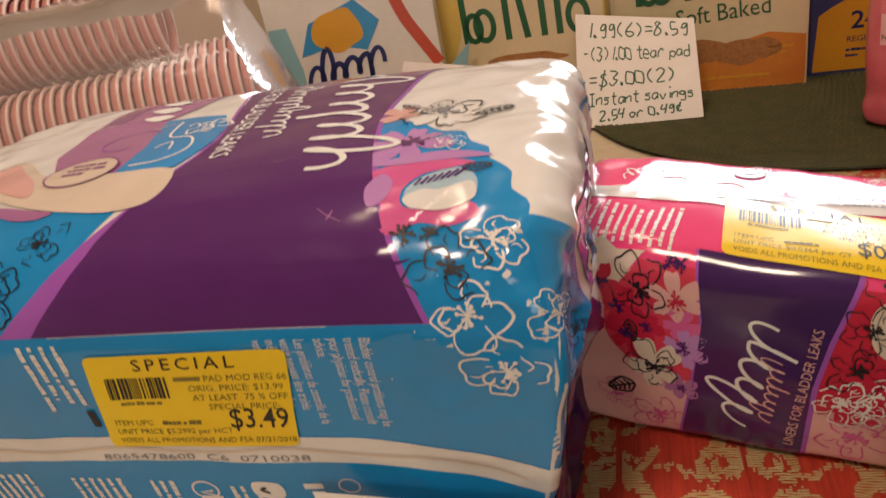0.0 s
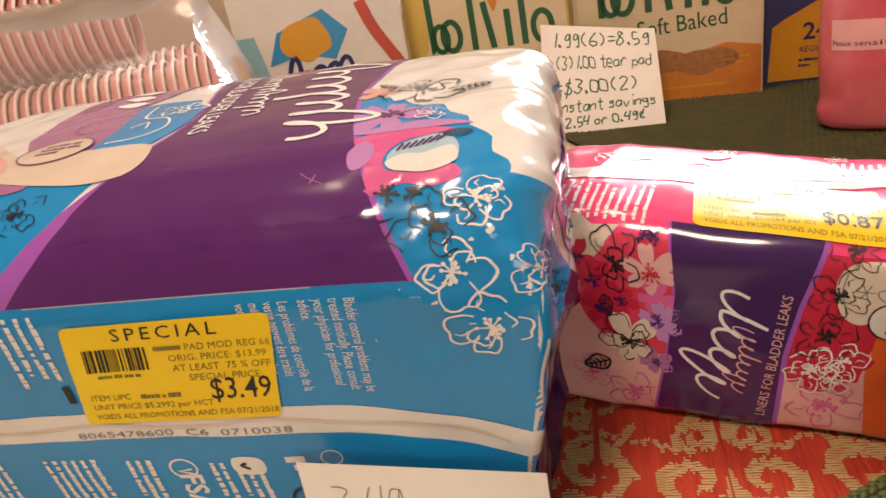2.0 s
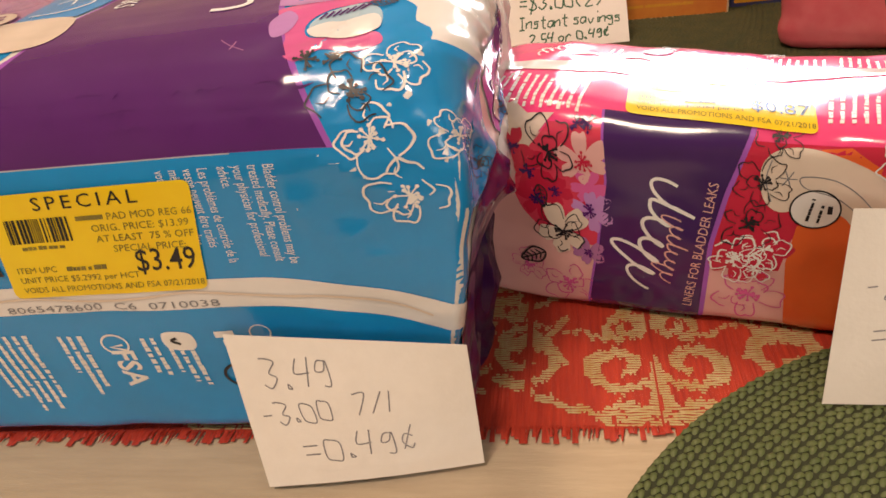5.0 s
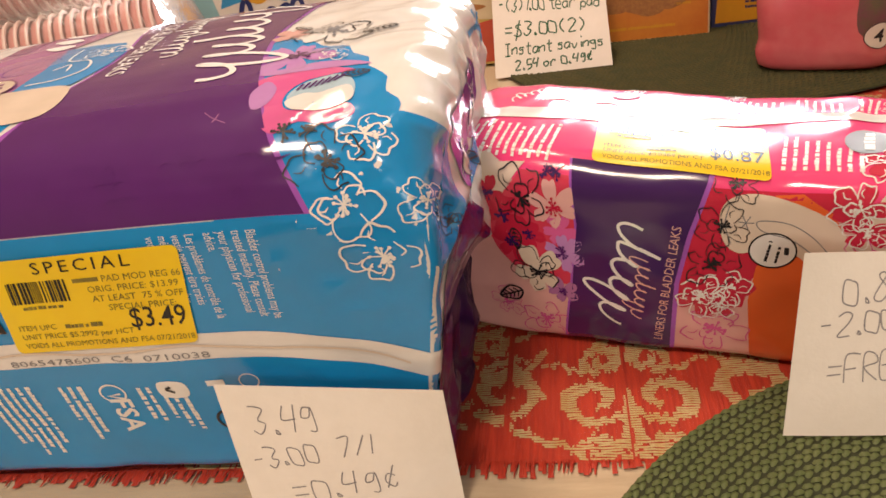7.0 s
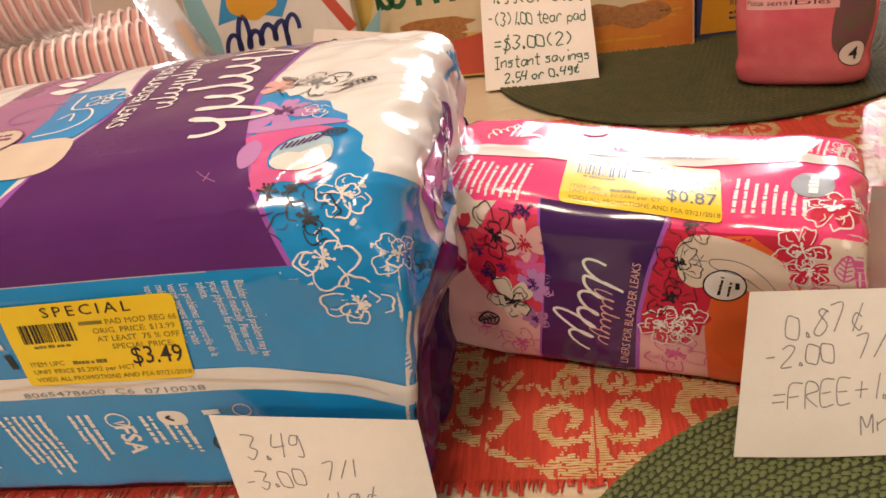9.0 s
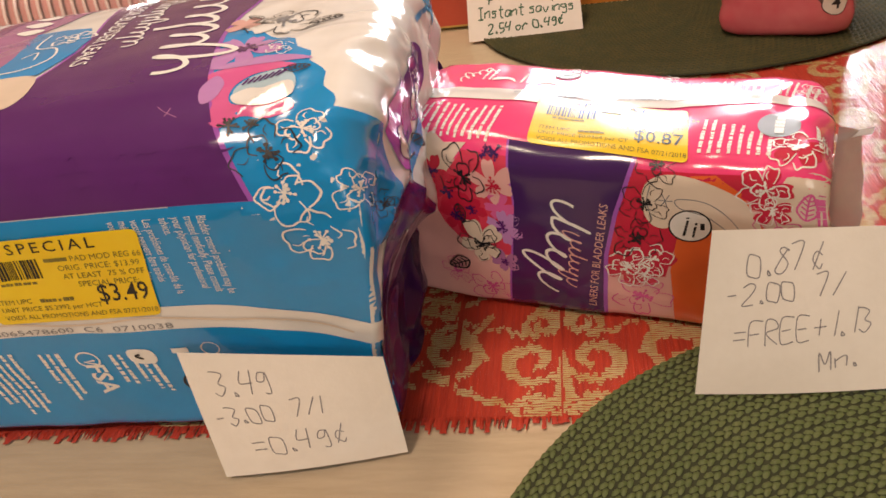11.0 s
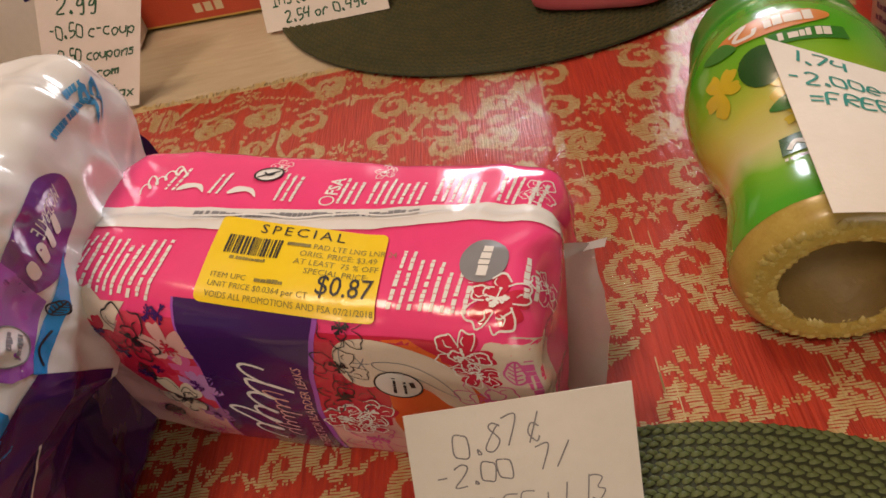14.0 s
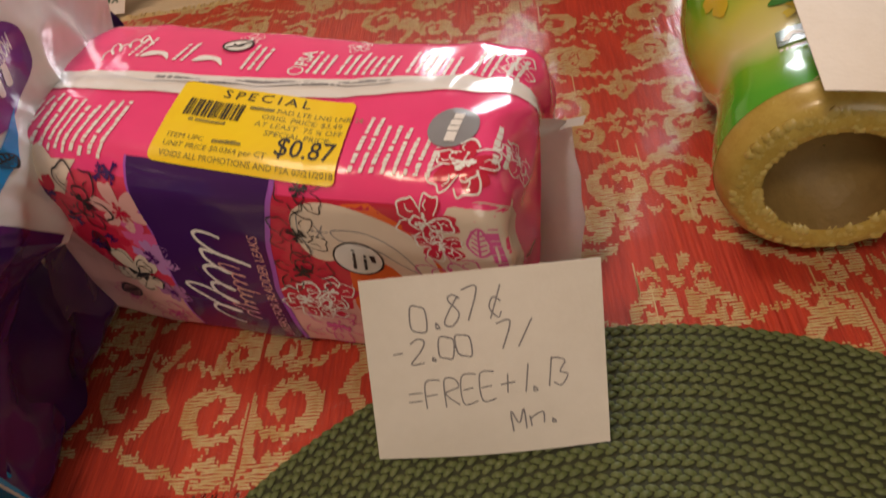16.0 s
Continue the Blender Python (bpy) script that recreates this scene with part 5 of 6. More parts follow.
drawn("fruit_picture", lambda bm: biscuit(bm, -0.046, 0.040, 0.016, 0.011, 9), f1, 0.0013, CARD_AMBER, c1, longest=0.03)
drawn("maker_mark", lambda bm: leaf_mark(bm, -0.064, 0.092, 0.043), f1, 0.0008, INK_GREEN, c1, "bold green mark", longest=0.03)
drawn("spark_mark", lambda bm: fill(bm, [(0.012, 0.132), (0.020, 0.160), (0.004, 0.160)], True), f1, 0.0010, CARD_ORANGE, c1, longest=0.03)
drawn("fact_box", lambda bm: [rect(bm, -0.030 + 0.012 * k, 0.010, -0.021 + 0.012 * k, 0.020) for k in range(3)], f1, 0.0008, CARD_CREAM, c1, longest=0.03)

c2, f2 = carton("biscuit_carton", "cream and orange soft biscuit carton beside the blue box", 0.268, 0.850, -15, 0.196, 0.055, 0.165, CARD_CREAM)
drawn("orange_band", lambda bm: fill(bm, [(-0.096, 0.003), (0.096, 0.003), (0.096, 0.056), (0.06, 0.062), (0.02, 0.052), (-0.04, 0.050), (-0.096, 0.040)]), f2, 0.0003, CARD_ORANGE, c2, "orange lower band", longest=0.03)
for k, (x, y, rx, ry) in enumerate(((-0.010, 0.047, 0.030, 0.013), (0.030, 0.043, 0.026, 0.014), (0.054, 0.046, 0.018, 0.012))):
    drawn("biscuit_picture", lambda bm, x=x, y=y, rx=rx, ry=ry, k=k: biscuit(bm, x, y, rx, ry, 20 + k), f2, 0.0005 + 0.0002 * k, CRUST, c2, longest=0.03)
drawn("maker_mark", lambda bm: leaf_mark(bm, -0.072, 0.104, 0.044), f2, 0.0006, INK_GREEN, c2, "bold green mark", longest=0.03)
drawn("kind_word", lambda bm: words(bm, "Soft Baked", -0.034, 0.077, 0.026, 3, 0.86), f2, 0.0006, INK_GREEN, c2, "green printed words", longest=0.03)
drawn("small_word", lambda bm: (bars(bm, 0.060, 0.044, 0.028, 2, 0.006), bars(bm, -0.02, 0.015, 0.10, 1, 0.006)), f2, 0.0009, CARD_AMBER, c2, longest=0.03)

c3, f3 = carton("coffee_carton", "navy and amber carton standing behind the pink pouch", 0.452, 0.828, -12, 0.165, 0.090, 0.190, CARD_NAVY)
drawn("amber_field", lambda bm: fill(bm, [(-0.078, 0.006), (0.080, 0.006), (0.080, 0.092), (0.02, 0.096), (-0.030, 0.090), (-0.062, 0.074), (-0.074, 0.066)]), f3, 0.0003, CARD_AMBER, c3, "amber curved field", longest=0.03)
drawn("count_word", lambda bm: (words(bm, "24", -0.043, 0.050, 0.026, 0, 1.05, weight=0.0004), words(bm, "REGULAR", -0.046, 0.036, 0.009), bars(bm, -0.046, 0.026, 0.04, 2, 0.006), bars(bm, -0.008, 0.050, 0.06, 1, 0.026, 0, 0.6)), f3, 0.0006, INK_NAVY, c3, "navy printed count", longest=0.03)

c4, f4 = carton("softener_carton", "white carton with a red stripe and pale blue edge", -0.118, 0.858, -2, 0.190, 0.075, 0.200, CARD_WHITE)
drawn("blue_edge", lambda bm: fill(bm, [(-0.093, 0.004), (-0.068, 0.004), (-0.064, 0.10), (-0.072, 0.15), (-0.093, 0.15)]), f4, 0.0003, CARD_TEAL, c4, "pale blue edge", longest=0.03)
drawn("red_stripe", lambda bm: stroke(bm, [(0.052, 0.170), (0.062, 0.140), (0.078, 0.110), (0.092, 0.085)], 0.013), f4, 0.0003, CARD_RED, c4, "red slanted stripe", longest=0.03)
drawn("blue_diamond", lambda bm: fill(bm, [(-0.062, 0.115), (-0.046, 0.150), (0.010, 0.168), (0.034, 0.142), (0.014, 0.112), (-0.02, 0.122)]), f4, 0.0003, INK_BLUE, c4, longest=0.03)
drawn("gold_patch", lambda bm: biscuit(bm, -0.016, 0.138, 0.030, 0.024, 71), f4, 0.0006, CARD_AMBER, c4, longest=0.03)
drawn("word_mark", lambda bm: (script_mark(bm, -0.060, 0.080, 0.026, 8, 0.0062, 6)), f4, 0.0006, INK_NAVY, c4, "navy script mark", longest=0.03)
bm = bmesh.new()
fill(bm, [(0.094, 0.070), (0.128, 0.100), (0.118, 0.062)])
bmesh.ops.solidify(bm, geom=list(bm.faces), thickness=0.002)
ob = part("side_flap", bm, CARD_TEAL, c4, "pale blue folded flap", False)
ob.matrix_local = pose(0, 0.01, 0, 90, 0, 0)

# ---- cups in a clear bag ----
CUP_RED = material("striped_cup", (0.56, 0.19, 0.175), 0.35, grain=40, other=(0.64, 0.30, 0.27), coat=0.2)
CUP_RIM = material("cup_rim", (0.72, 0.55, 0.51), 0.35, grain=40, coat=0.2)
cups = thing("cup_pack", "clear bag of stacked red and white paper cups", "cups", pose(-0.19, 0.715, 0, 0, 0, 12))
wall_me, rim_me = bpy.data.meshes.new("cup_wall"), bpy.data.meshes.new("cup_rim")
bm = lathe([(0.0395, 0.0004), (0.0385, -0.0068), (0.0370, -0.0068), (0.0380, 0.0)], 36)
bm.to_mesh(wall_me), bm.free()
bm = lathe([(0.0395, -0.0012), (0.0420, -0.0012), (0.0430, 0.0002), (0.0420, 0.0016), (0.0395, 0.0014)], 36)
bm.to_mesh(rim_me), bm.free()
for me, mt in ((wall_me, CUP_RED), (rim_me, CUP_RIM)):
    me.materials.append(mt)
    me.shade_smooth()
for row, (y, z, n, x0) in enumerate(((-0.045, 0.0440, 36, 0.0), (0.045, 0.0440, 36, 0.0), (0.0, 0.1225, 36, 0.008), (0.084, 0.1225, 36, -0.02), (0.050, 0.2010, 34, -0.075))):
    for k in range(n):
        cup = new("cup", wall_me)
        cup.parent = cups
        cup.matrix_local = pose(x0 - 0.0098 * k, y + 0.0006 * math.sin(k * 1.3), z + 0.0005 * math.sin(k * 2.1), 0, 90, 0)
        rim = new("rim", rim_me)
        rim.parent = cup
bm = bmesh.new()
rows = []
for i in range(40):
    x = 0.035 - 0.42 * i / 39
    pinch = min(1.0, 0.35 + i * 0.16)
    row = []
    for k in range(15):
        a = math.pi * k / 14
        p = Vector((x, 0.02 + 0.118 * math.cos(a) * (0.7 + 0.3 * pinch), 0.03 + (0.222 * math.sin(a) ** 0.7 - 0.02) * pinch))
        p += Vector((0.3, 0.6, 1)) * 0.008 * noise.noise(p * 26)
        row.append(bm.verts.new(p))
    rows.append(row)
for a, b in zip(rows, rows[1:]):
    for k in range(14):
        bm.faces.new((a[k], a[k + 1], b[k + 1], b[k]))
haze = clear.copy()
haze.name = "hazy_bag"
nt = haze.node_tree
veil, milk = nt.nodes.new("ShaderNodeMixShader"), nt.nodes.new("ShaderNodeBsdfDiffuse")
milk.inputs[0].default_value, veil.inputs[0].default_value = (0.7, 0.58, 0.55, 1), 0.20
for node in nt.nodes:
    if node.type == "FRESNEL":
        node.inputs[0].default_value = 1.25
    if node.type == "MIX_SHADER" and node.name != veil.name:
        nt.links.new(node.outputs[0], veil.inputs[1])
nt.links.new(milk.outputs[0], veil.inputs[2]), nt.links.new(veil.outputs[0], nt.nodes["Material Output"].inputs[0])
bag = part("bag", bm, haze, cups, "clear crinkled plastic bag")
bag.visible_shadow = False

# ---- pink refill pouches ----
POUCH = material("pink_pouch", (0.62, 0.10, 0.13), 0.22, coat=0.5, grain=12, other=(0.70, 0.20, 0.22), bump=0.3, bump_scale=30, transmission=0.15)
POUCH_DARK = material("dark_label", (0.16, 0.06, 0.09), 0.35, grain=50, other=(0.10, 0.10, 0.05))


def pouch(x, y, rz, w, label):
    ob = thing("refill_pouch", label, "pouch", pose(x, y, 0.0046, 0, 0, rz), group="pink pouches")
    shape = ((0.000, 0.82, 0.70), (0.004, 0.92, 0.95), (0.016, 0.97, 1.0), (0.028, 0.93, 0.98), (0.060, 0.98, 1.0), (0.100, 1.0, 0.95), (0.150, 0.95, 0.75), (0.190, 0.88, 0.4), (0.205, 0.86, 0.12))

    def surf(u, v):
        wide = float(np.interp(v, [q[0] for q in shape], [q[1] for q in shape])) * w / 2
        deep = float(np.interp(v, [q[0] for q in shape], [q[2] for q in shape])) * 0.027
        a = u / (w / 2) * (math.pi / 2)
        c, s = math.cos(a), math.sin(a)
        p = Vector((wide * math.copysign(abs(s) ** 0.62, s), -deep * math.copysign(abs(c) ** 0.55, c), v))
        return p + Vector((0.4, 1, 0)) * 0.0022 * noise.noise(p * 34 + Vector((x * 50, 0, 0)))
    bm = bmesh.new()
    g = [[bm.verts.new(surf(-w + 2 * w * i / 64, 0.205 * j / 44)) for j in range(45)] for i in range(64)]
    for i in range(64):
        for j in range(44):
            bm.faces.new((g[i][j], g[(i + 1) % 64][j], g[(i + 1) % 64][j + 1], g[i][j + 1]))
    for j in (0, 44):
        bm.faces.new([g[i][j] for i in range(64)])
    part("bag", bm, POUCH, ob, "glossy pink film")
    drawn("dark_label", lambda bm: fill(bm, [(0.012, 0.036), (0.040, 0.036), (0.042, 0.092), (0.014, 0.092)], True), surf, 0.0005, POUCH_DARK, ob)
    drawn("white_disc", lambda bm: fill(bm, [(0.027 + 0.0115 * math.cos(a), 0.032 + 0.0115 * math.sin(a)) for a in np.linspace(0, 6.283, 25)[:-1]]), surf, 0.0010, CARD_WHITE, ob, "round white disc")
    drawn("disc_print", lambda bm: (words(bm, "4", 0.027, 0.0265, 0.016, 0, 1, 1, "CENTER", weight=0.0003), stroke(bm, [(0.027 + 0.0112 * math.cos(a), 0.032 + 0.0112 * math.sin(a)) for a in np.linspace(0, 6.283, 25)[:-1]], 0.0006, True)), surf, 0.0014, INK_BLACK, ob)
    drawn("white_strip", lambda bm: fill(bm, [(-0.030, 0.074), (0.012, 0.074), (0.012, 0.100), (-0.030, 0.100)]), surf, 0.0006, FILM_BLUSH, ob)
    drawn("strip_word", lambda bm: words(bm, "Peaux sensibles", -0.029, 0.078, 0.0068, 0, 0.86), surf, 0.0010, INK_BLACK, ob, "small black words")
    return ob


pouch(0.412, 0.664, -30, 0.122, "pink plastic refill pouch standing on the olive mat")
pouch(0.567, 0.640, -28, 0.116, "pink plastic refill pouch standing beside its twin")

# ---- green bottle lying on its side ----
CAP_GREEN = material("green_cap", (0.05, 0.30, 0.025), 0.3, coat=0.4, grain=20)
BEADS = material("scent_beads", (0.52, 0.40, 0.10), 0.35, grain=120, other=(0.40, 0.28, 0.05), coat=0.3)
RECESS = material("amber_plastic", (0.24, 0.16, 0.05), 0.55, grain=160, other=(0.20, 0.13, 0.04), bump=0.3, bump_scale=260)
sleeve = bpy.data.materials.new("green_sleeve")
sleeve.use_nodes = True
nt = sleeve.node_tree
b = nt.nodes["Principled BSDF"]
b.inputs["Roughness"].default_value, b.inputs["Coat Weight"].default_value, b.inputs["Coat Roughness"].default_value = 0.2, 0.6, 0.05
tc, sp, nz, ad, rp = (nt.nodes.new("ShaderNode" + k) for k in ("TexCoord", "SeparateXYZ", "TexNoise", "Math", "ValToRGB"))
nz.inputs["Scale"].default_value = 18
ad.operation, ad.inputs[1].default_value = "MULTIPLY_ADD", 0.05
mul = nt.nodes.new("ShaderNodeMath")
mul.operation, mul.inputs[1].default_value = "MULTIPLY", 4.9
nt.links.new(tc.outputs["Object"], sp.inputs[0]), nt.links.new(tc.outputs["Object"], nz.inputs["Vector"])
nt.links.new(nz.outputs[0], ad.inputs[0]), nt.links.new(sp.outputs["Z"], ad.inputs[2]), nt.links.new(ad.outputs[0], mul.inputs[0]), nt.links.new(mul.outputs[0], rp.inputs[0])
for pos, col in ((0.24, (0.06, 0.36, 0.012)), (0.34, (0.16, 0.44, 0.02)), (0.41, (0.62, 0.58, 0.26)), (0.50, (0.56, 0.58, 0.10)), (0.60, (0.22, 0.46, 0.015)), (0.74, (0.07, 0.38, 0.012))):
    e = rp.color_ramp.elements.new(pos)
    e.color = (*col, 1)
rp.color_ramp.elements.remove(rp.color_ramp.elements[0]), rp.color_ramp.elements.remove(rp.color_ramp.elements[-1])
nt.links.new(rp.outputs[0], b.inputs["Base Color"])

BOTTLE = ((0.0, 0.0390), (0.004, 0.0430), (0.012, 0.0455), (0.024, 0.0450), (0.038, 0.0428), (0.052, 0.0408), (0.064, 0.0405), (0.078, 0.0430), (0.093, 0.0480), (0.109, 0.0520), (0.127, 0.0535), (0.142, 0.0515), (0.154, 0.0480), (0.161, 0.0460))
at_bottle = Matrix.Translation((0.384, 0.270, 0.0462)) @ Vector((0.316, 0.949, 0.060)).to_track_quat("Z", "Y").to_matrix().to_4x4()
bottle = thing("bead_bottle", "green bottle of pale yellow beads lying on its side", "bottle", at_bottle)
side_up = at_bottle.to_3x3().inverted() @ Vector((0, 0, 1))
UP_ANGLE = math.atan2(side_up.y, side_up.x)


def rounded(points):
    return [(q.x, q.y) for q in smooth_line([(r, z) for z, r in points], False, 4)]


PROFILE = rounded(BOTTLE[2:])


def shell(u, v):
    """The bottle's side: u round it from the top line, as length; v along it from the base."""
    r = 0.0004 + float(np.interp(v, [q[1] for q in PROFILE], [q[0] for q in PROFILE]))
    a = UP_ANGLE + u / 0.05
    return Vector((r * math.cos(a), r * math.sin(a), v))


part("sleeve", lathe(PROFILE, 72), sleeve, bottle, "green and yellow printed sleeve")
part("base", lathe([(0.0272, 0.0006), (0.0330, -0.0010), (0.0385, 0.0004), (0.0428, 0.004), (0.0452, 0.0115), (0.0454, 0.0125)], 72), BEADS, bottle, "pale yellow beads behind clear plastic")
part("recess", lathe([(0.0274, 0.0004), (0.0262, 0.004), (0.0240, 0.012), (0.0180, 0.020), (0.008, 0.024), (0.0004, 0.0245)], 48), RECESS, bottle, "hollow amber base")
verts, faces, rng = [], [], random.Random(8)
for k in range(850):
    q = rng.random()
    a = rng.uniform(0, 2 * math.pi)
    r, z = (0.0285 + 0.0095 * q / 0.5, 0.0017) if q < 0.5 else (0.0372 + 0.0060 * (q - 0.5) / 0.5, 0.0028 + 0.0110 * ((q - 0.5) / 0.5) ** 1.6)
    c, s, i0 = Vector((r * math.cos(a), r * math.sin(a), z)), rng.uniform(0.0024, 0.0031), len(verts)
    for d in ((1, 0, 0), (-1, 0, 0), (0, 1, 0), (0, -1, 0), (0, 0, 1), (0, 0, -1), (0.6, 0.6, -0.5), (-0.6, 0.6, -0.5), (-0.6, -0.6, -0.5), (0.6, -0.6, -0.5)):
        verts.append(c + Vector(d) * s)
    for f in ((5, 6, 7), (5, 7, 8), (5, 8, 9), (5, 9, 6), (6, 0, 2), (6, 2, 7), (7, 2, 1), (7, 1, 8), (8, 1, 3), (8, 3, 9), (9, 3, 0), (9, 0, 6), (0, 4, 2), (2, 4, 1), (1, 4, 3), (3, 4, 0)):
        faces.append(tuple(i0 + j for j in reversed(f)))
me = bpy.data.meshes.new("bead_fill")
me.from_pydata(verts, [], faces)
BEAD = BEADS.copy()
BEAD.name = "single_bead"
nt = BEAD.node_tree
geo, ramp = nt.nodes.new("ShaderNodeNewGeometry"), nt.nodes.new("ShaderNodeValToRGB")
ramp.color_ramp.elements[0].color, ramp.color_ramp.elements[1].color = (0.42, 0.31, 0.07, 1), (0.56, 0.45, 0.15, 1)
nt.links.new(geo.outputs["Random Per Island"], ramp.inputs[0]), nt.links.new(ramp.outputs[0], nt.nodes["Principled BSDF"].inputs["Base Color"])
tagged(mesh_part("bead_fill", me, BEAD, bottle, "pale yellow scent beads"), kind="stuff")
part("cap", lathe([(0.0458, 0.160), (0.0470, 0.162), (0.0470, 0.167), (0.0450, 0.169), (0.0450, 0.184), (0.0430, 0.189), (0.036, 0.192), (0.0005, 0.1925)], 72), CAP_GREEN, bottle, "bright green cap")
LEAF = material("leaf_print", (0.03, 0.20, 0.02), 0.25, coat=0.5, grain=40)
DARK_LEAF = material("dark_leaf_print", (0.015, 0.09, 0.012), 0.25, coat=0.5, grain=40)
SUN_PRINT = material("yellow_print", (0.62, 0.48, 0.02), 0.25, coat=0.5, grain=40, other=(0.50, 0.42, 0.03))
drawn("orange_oval", lambda bm: fill(bm, [(-0.014 + 0.026 * math.cos(a), 0.1260 + 0.0080 * math.sin(a)) for a in np.linspace(0, 6.283, 25)[:-1]]), shell, 0.0004, CARD_ORANGE, bottle, "orange oval mark")
drawn("oval_letters", lambda bm: (stroke(bm, [(-0.032, 0.1285), (-0.024, 0.1315), (-0.030, 0.1235), (-0.022, 0.1215), (-0.020, 0.1260)], 0.0022), bars(bm, -0.016, 0.1220, 0.024, 1, 0.010, 0, 0.8)), shell, 0.0008, CARD_WHITE, bottle)
drawn("green_banner", lambda bm: fill(bm, [(-0.016, 0.1165), (0.016, 0.1165), (0.018, 0.1080), (-0.014, 0.1080)]), shell, 0.0004, LEAF, bottle)
drawn("banner_bars", lambda bm: bars(bm, -0.012, 0.1100, 0.026, 1, 0.0075, 0, 0.7), shell, 0.0008, CARD_WHITE, bottle)
drawn("dark_bloom", lambda bm: fill(bm, [(-0.022 + 0.011 * math.cos(a), 0.1005 + 0.012 * math.sin(a)) for a in np.linspace(0, 6.283, 19)[:-1]]), shell, 0.0004, DARK_LEAF, bottle)
for pts in ([(-0.048, 0.126), (-0.036, 0.128), (-0.030, 0.118), (-0.040, 0.118)], [(-0.026, 0.075), (-0.014, 0.081), (-0.002, 0.076), (-0.012, 0.072)]):
    drawn("leaf_print", lambda bm: fill(bm, pts, True), shell, 0.0005, LEAF, bottle)
for x, y, r, k in ((-0.044, 0.100, 0.013, 2), (-0.014, 0.085, 0.010, 5), (-0.012, 0.068, 0.008, 6)):
    drawn("bloom_print", lambda bm: flower(None, bm, None, x, y, r, k), shell, 0.0003, SUN_PRINT, bottle)
drawn("green_badge", lambda bm: fill(bm, [(-0.026, 0.056), (-0.006, 0.057), (-0.006, 0.044), (-0.026, 0.043)]), shell, 0.0005, DARK_LEAF, bottle)
drawn("badge_figure", lambda bm: (stroke(bm, [(-0.022, 0.046), (-0.018, 0.051), (-0.013, 0.049), (-0.011, 0.054)], 0.003), bars(bm, -0.025, 0.0385, 0.018, 1, 0.004)), shell, 0.0009, CARD_WHITE, bottle)
note("white paper note with teal marker sums lying over the bottle",
     [(0.3640, 0.2600, 0.1030), (0.4300, 0.2420, 0.0780), (0.4560, 0.3280, 0.0880), (0.3940, 0.3680, 0.1130)],
     [("1.74", 0.10, 0.86, 0.10, -4), ("-2.00e-coup", 0.04, 0.70, 0.09, -4), ("=FREE+0.26", 0.10, 0.56, 0.08, -4), ("MM", 0.62, 0.42, 0.08, -4)], TEAL, 0.0013, 0.009)

# ---- yellow box and yogurt cup ----
YELLOW_BOX = material("golden_card", (0.74, 0.52, 0.02), 0.4, grain=18, coat=0.2)
ybox = thing("snack_box", "golden yellow snack box standing beside the bottle", "carton", pose(0.4435, 0.2500, 0.0006, 0, 0, -18))
bm = bmesh.new()
box(bm, 0.0, 0.13, 0.0, 0.056, 0.0, 0.086, 0.001)
part("body", bm, YELLOW_BOX, ybox)
bm = bmesh.new()
box(bm, 0.002, 0.128, 0.002, 0.054, 0.0862, 0.0870)
part("lid", bm, CARD_WHITE, ybox, "white top flap", False)
drawn("side_word", lambda bm: words(bm, "BITE-SIZE", 0.006, 0.010, 0.017, 62, 0.9, weight=0.0004), lambda u, v: Vector((u, -0.0006, v)), 0.0002, INK_BLACK, ybox, longest=0.03)
drawn("end_ticks", lambda bm: [rect(bm, 0.010 + 0.007 * k, 0.062, 0.0112 + 0.007 * k, 0.078) for k in range(6)], lambda u, v: Vector((-0.0006, 0.056 - u, v)), 0.0002, INK_BLACK, ybox, longest=0.03)

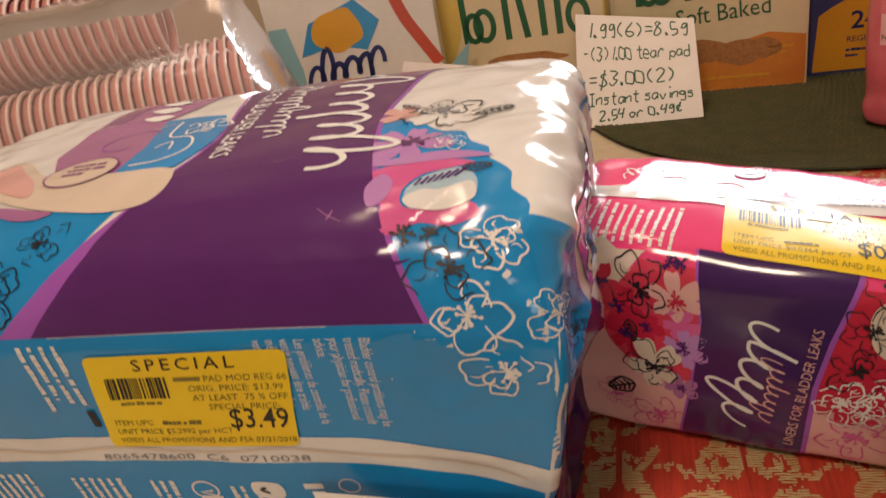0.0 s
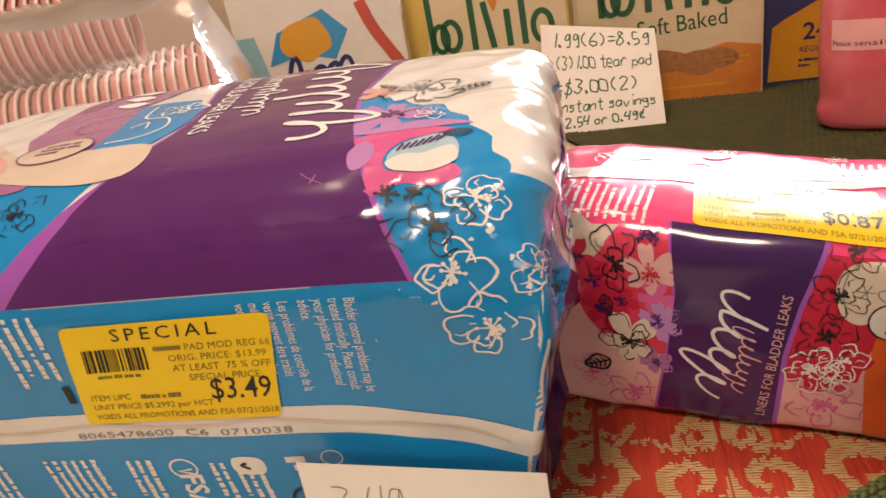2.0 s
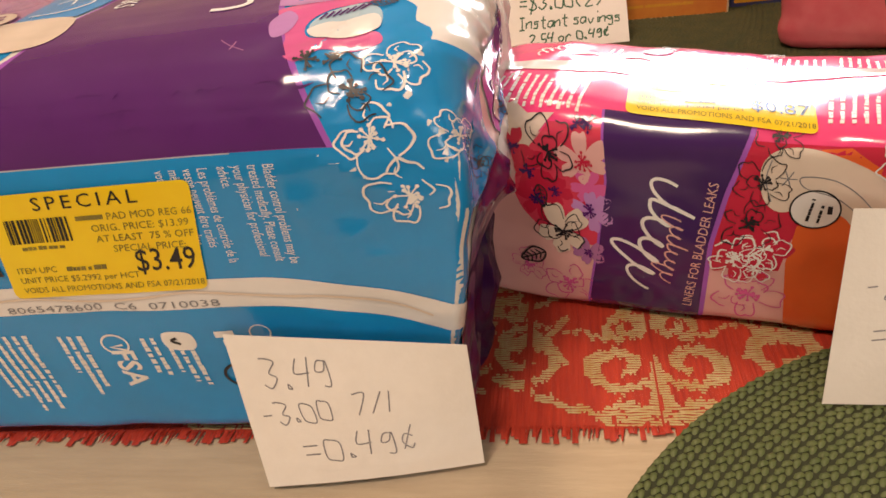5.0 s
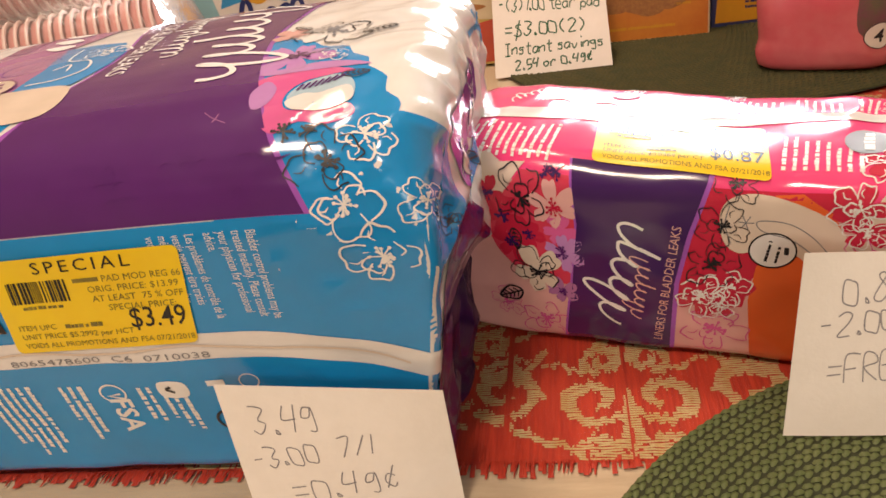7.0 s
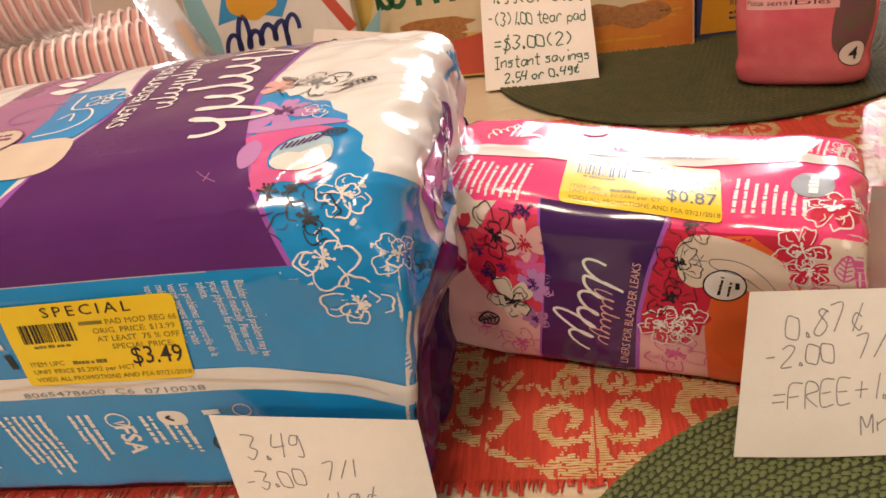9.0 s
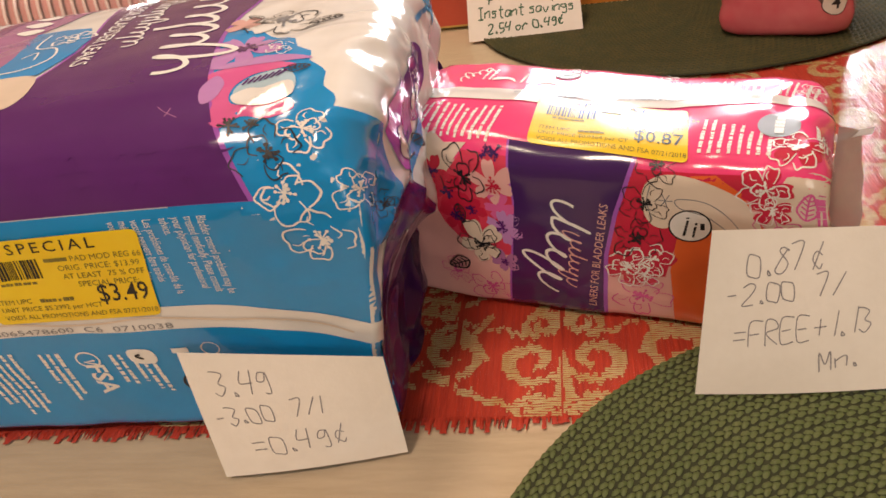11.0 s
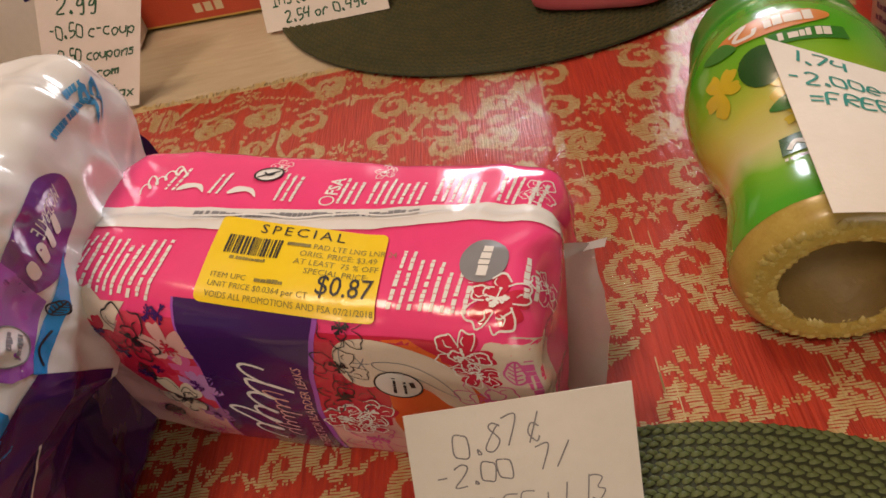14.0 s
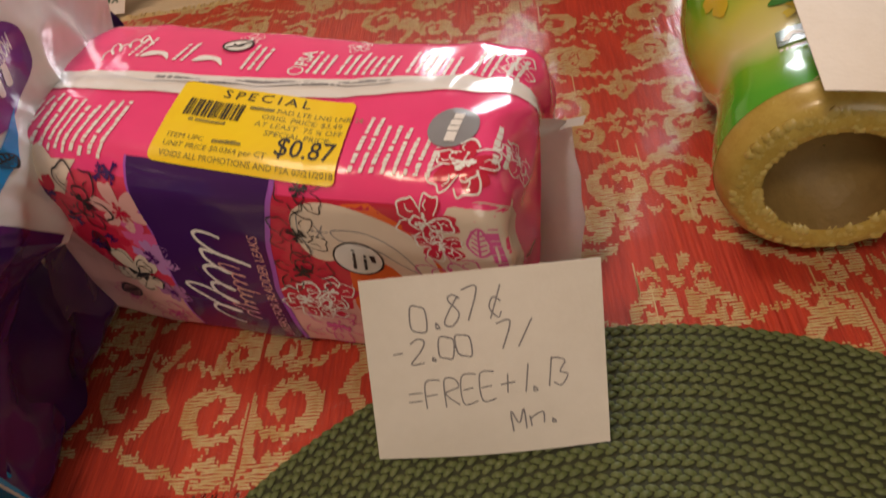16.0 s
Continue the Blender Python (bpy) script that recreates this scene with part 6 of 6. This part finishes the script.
TUB = material("tub_plastic", (0.60, 0.50, 0.47), 0.3, coat=0.2, grain=20)
TUB_BAND = material("plum_band", (0.13, 0.04, 0.10), 0.35, grain=20)
FOIL = material("foil_lid", (0.78, 0.75, 0.76), 0.3, grain=30, metal=0.15, bump=0.3, bump_scale=60)
tub = thing("yogurt_cup", "pale yogurt cup with a crimped foil lid", "yogurt cup", pose(0.572, 0.470, 0.0006))
part("cup", lathe([(0.0005, 0.0), (0.034, 0.0), (0.0365, 0.003), (0.0410, 0.060), (0.0420, 0.064), (0.0395, 0.064)], 48), TUB, tub)
part("band", lathe([(0.0416, 0.058), (0.0425, 0.066), (0.0448, 0.067), (0.0448, 0.0695), (0.040, 0.0695)], 48), TUB_BAND, tub, "plum-coloured rim")
bm = bmesh.new()
ring = [bm.verts.new((r * math.cos(a), r * math.sin(a), z)) for k in range(72) for a, r, z in ((2 * math.pi * k / 72, 0.0485 + 0.0016 * math.sin(k * 2.4), 0.0682 + 0.0014 * math.sin(k * 1.9)),)]
inner = [bm.verts.new((0.041 * math.cos(2 * math.pi * k / 72), 0.041 * math.sin(2 * math.pi * k / 72), 0.0715)) for k in range(72)]
for k in range(72):
    bm.faces.new((ring[k], ring[(k + 1) % 72], inner[(k + 1) % 72], inner[k]))
bm.faces.new(inner)
bmesh.ops.solidify(bm, geom=list(bm.faces), thickness=0.0005)
part("foil_lid", bm, FOIL, tub, "white crimped foil lid")
drawn("cup_print", lambda bm: (bars(bm, -0.045, 0.040, 0.040, 4, 0.008), [stroke(bm, [(0.012 + 0.012 * k + 0.0045 * math.cos(a), 0.024 + 0.007 * math.sin(a)) for a in np.linspace(0, 6.0, 12)], 0.0012, True) for k in range(2)]), lambda u, v: Vector(((0.0372 + 0.076 * v) * math.cos(-2.2 + u / 0.04), (0.0372 + 0.076 * v) * math.sin(-2.2 + u / 0.04), v)), 0.0003, TUB_BAND, tub)

# ---- clear strip added at the table's edge for glints of the cover's folds ----
glint_strip = thing("cover_glint_strip", "crumpled clear strip added for glints on the table cover's folds", "film")
fold_sheet("film", [[(-0.005, 0.165, 0.003), (0.03, 0.172, 0.006), (0.075, 0.165, 0.003)], [(0.0, 0.208, 0.003), (0.04, 0.206, 0.007), (0.08, 0.198, 0.003)]], clear, glint_strip, "", 0.008, seed=31).visible_shadow = False
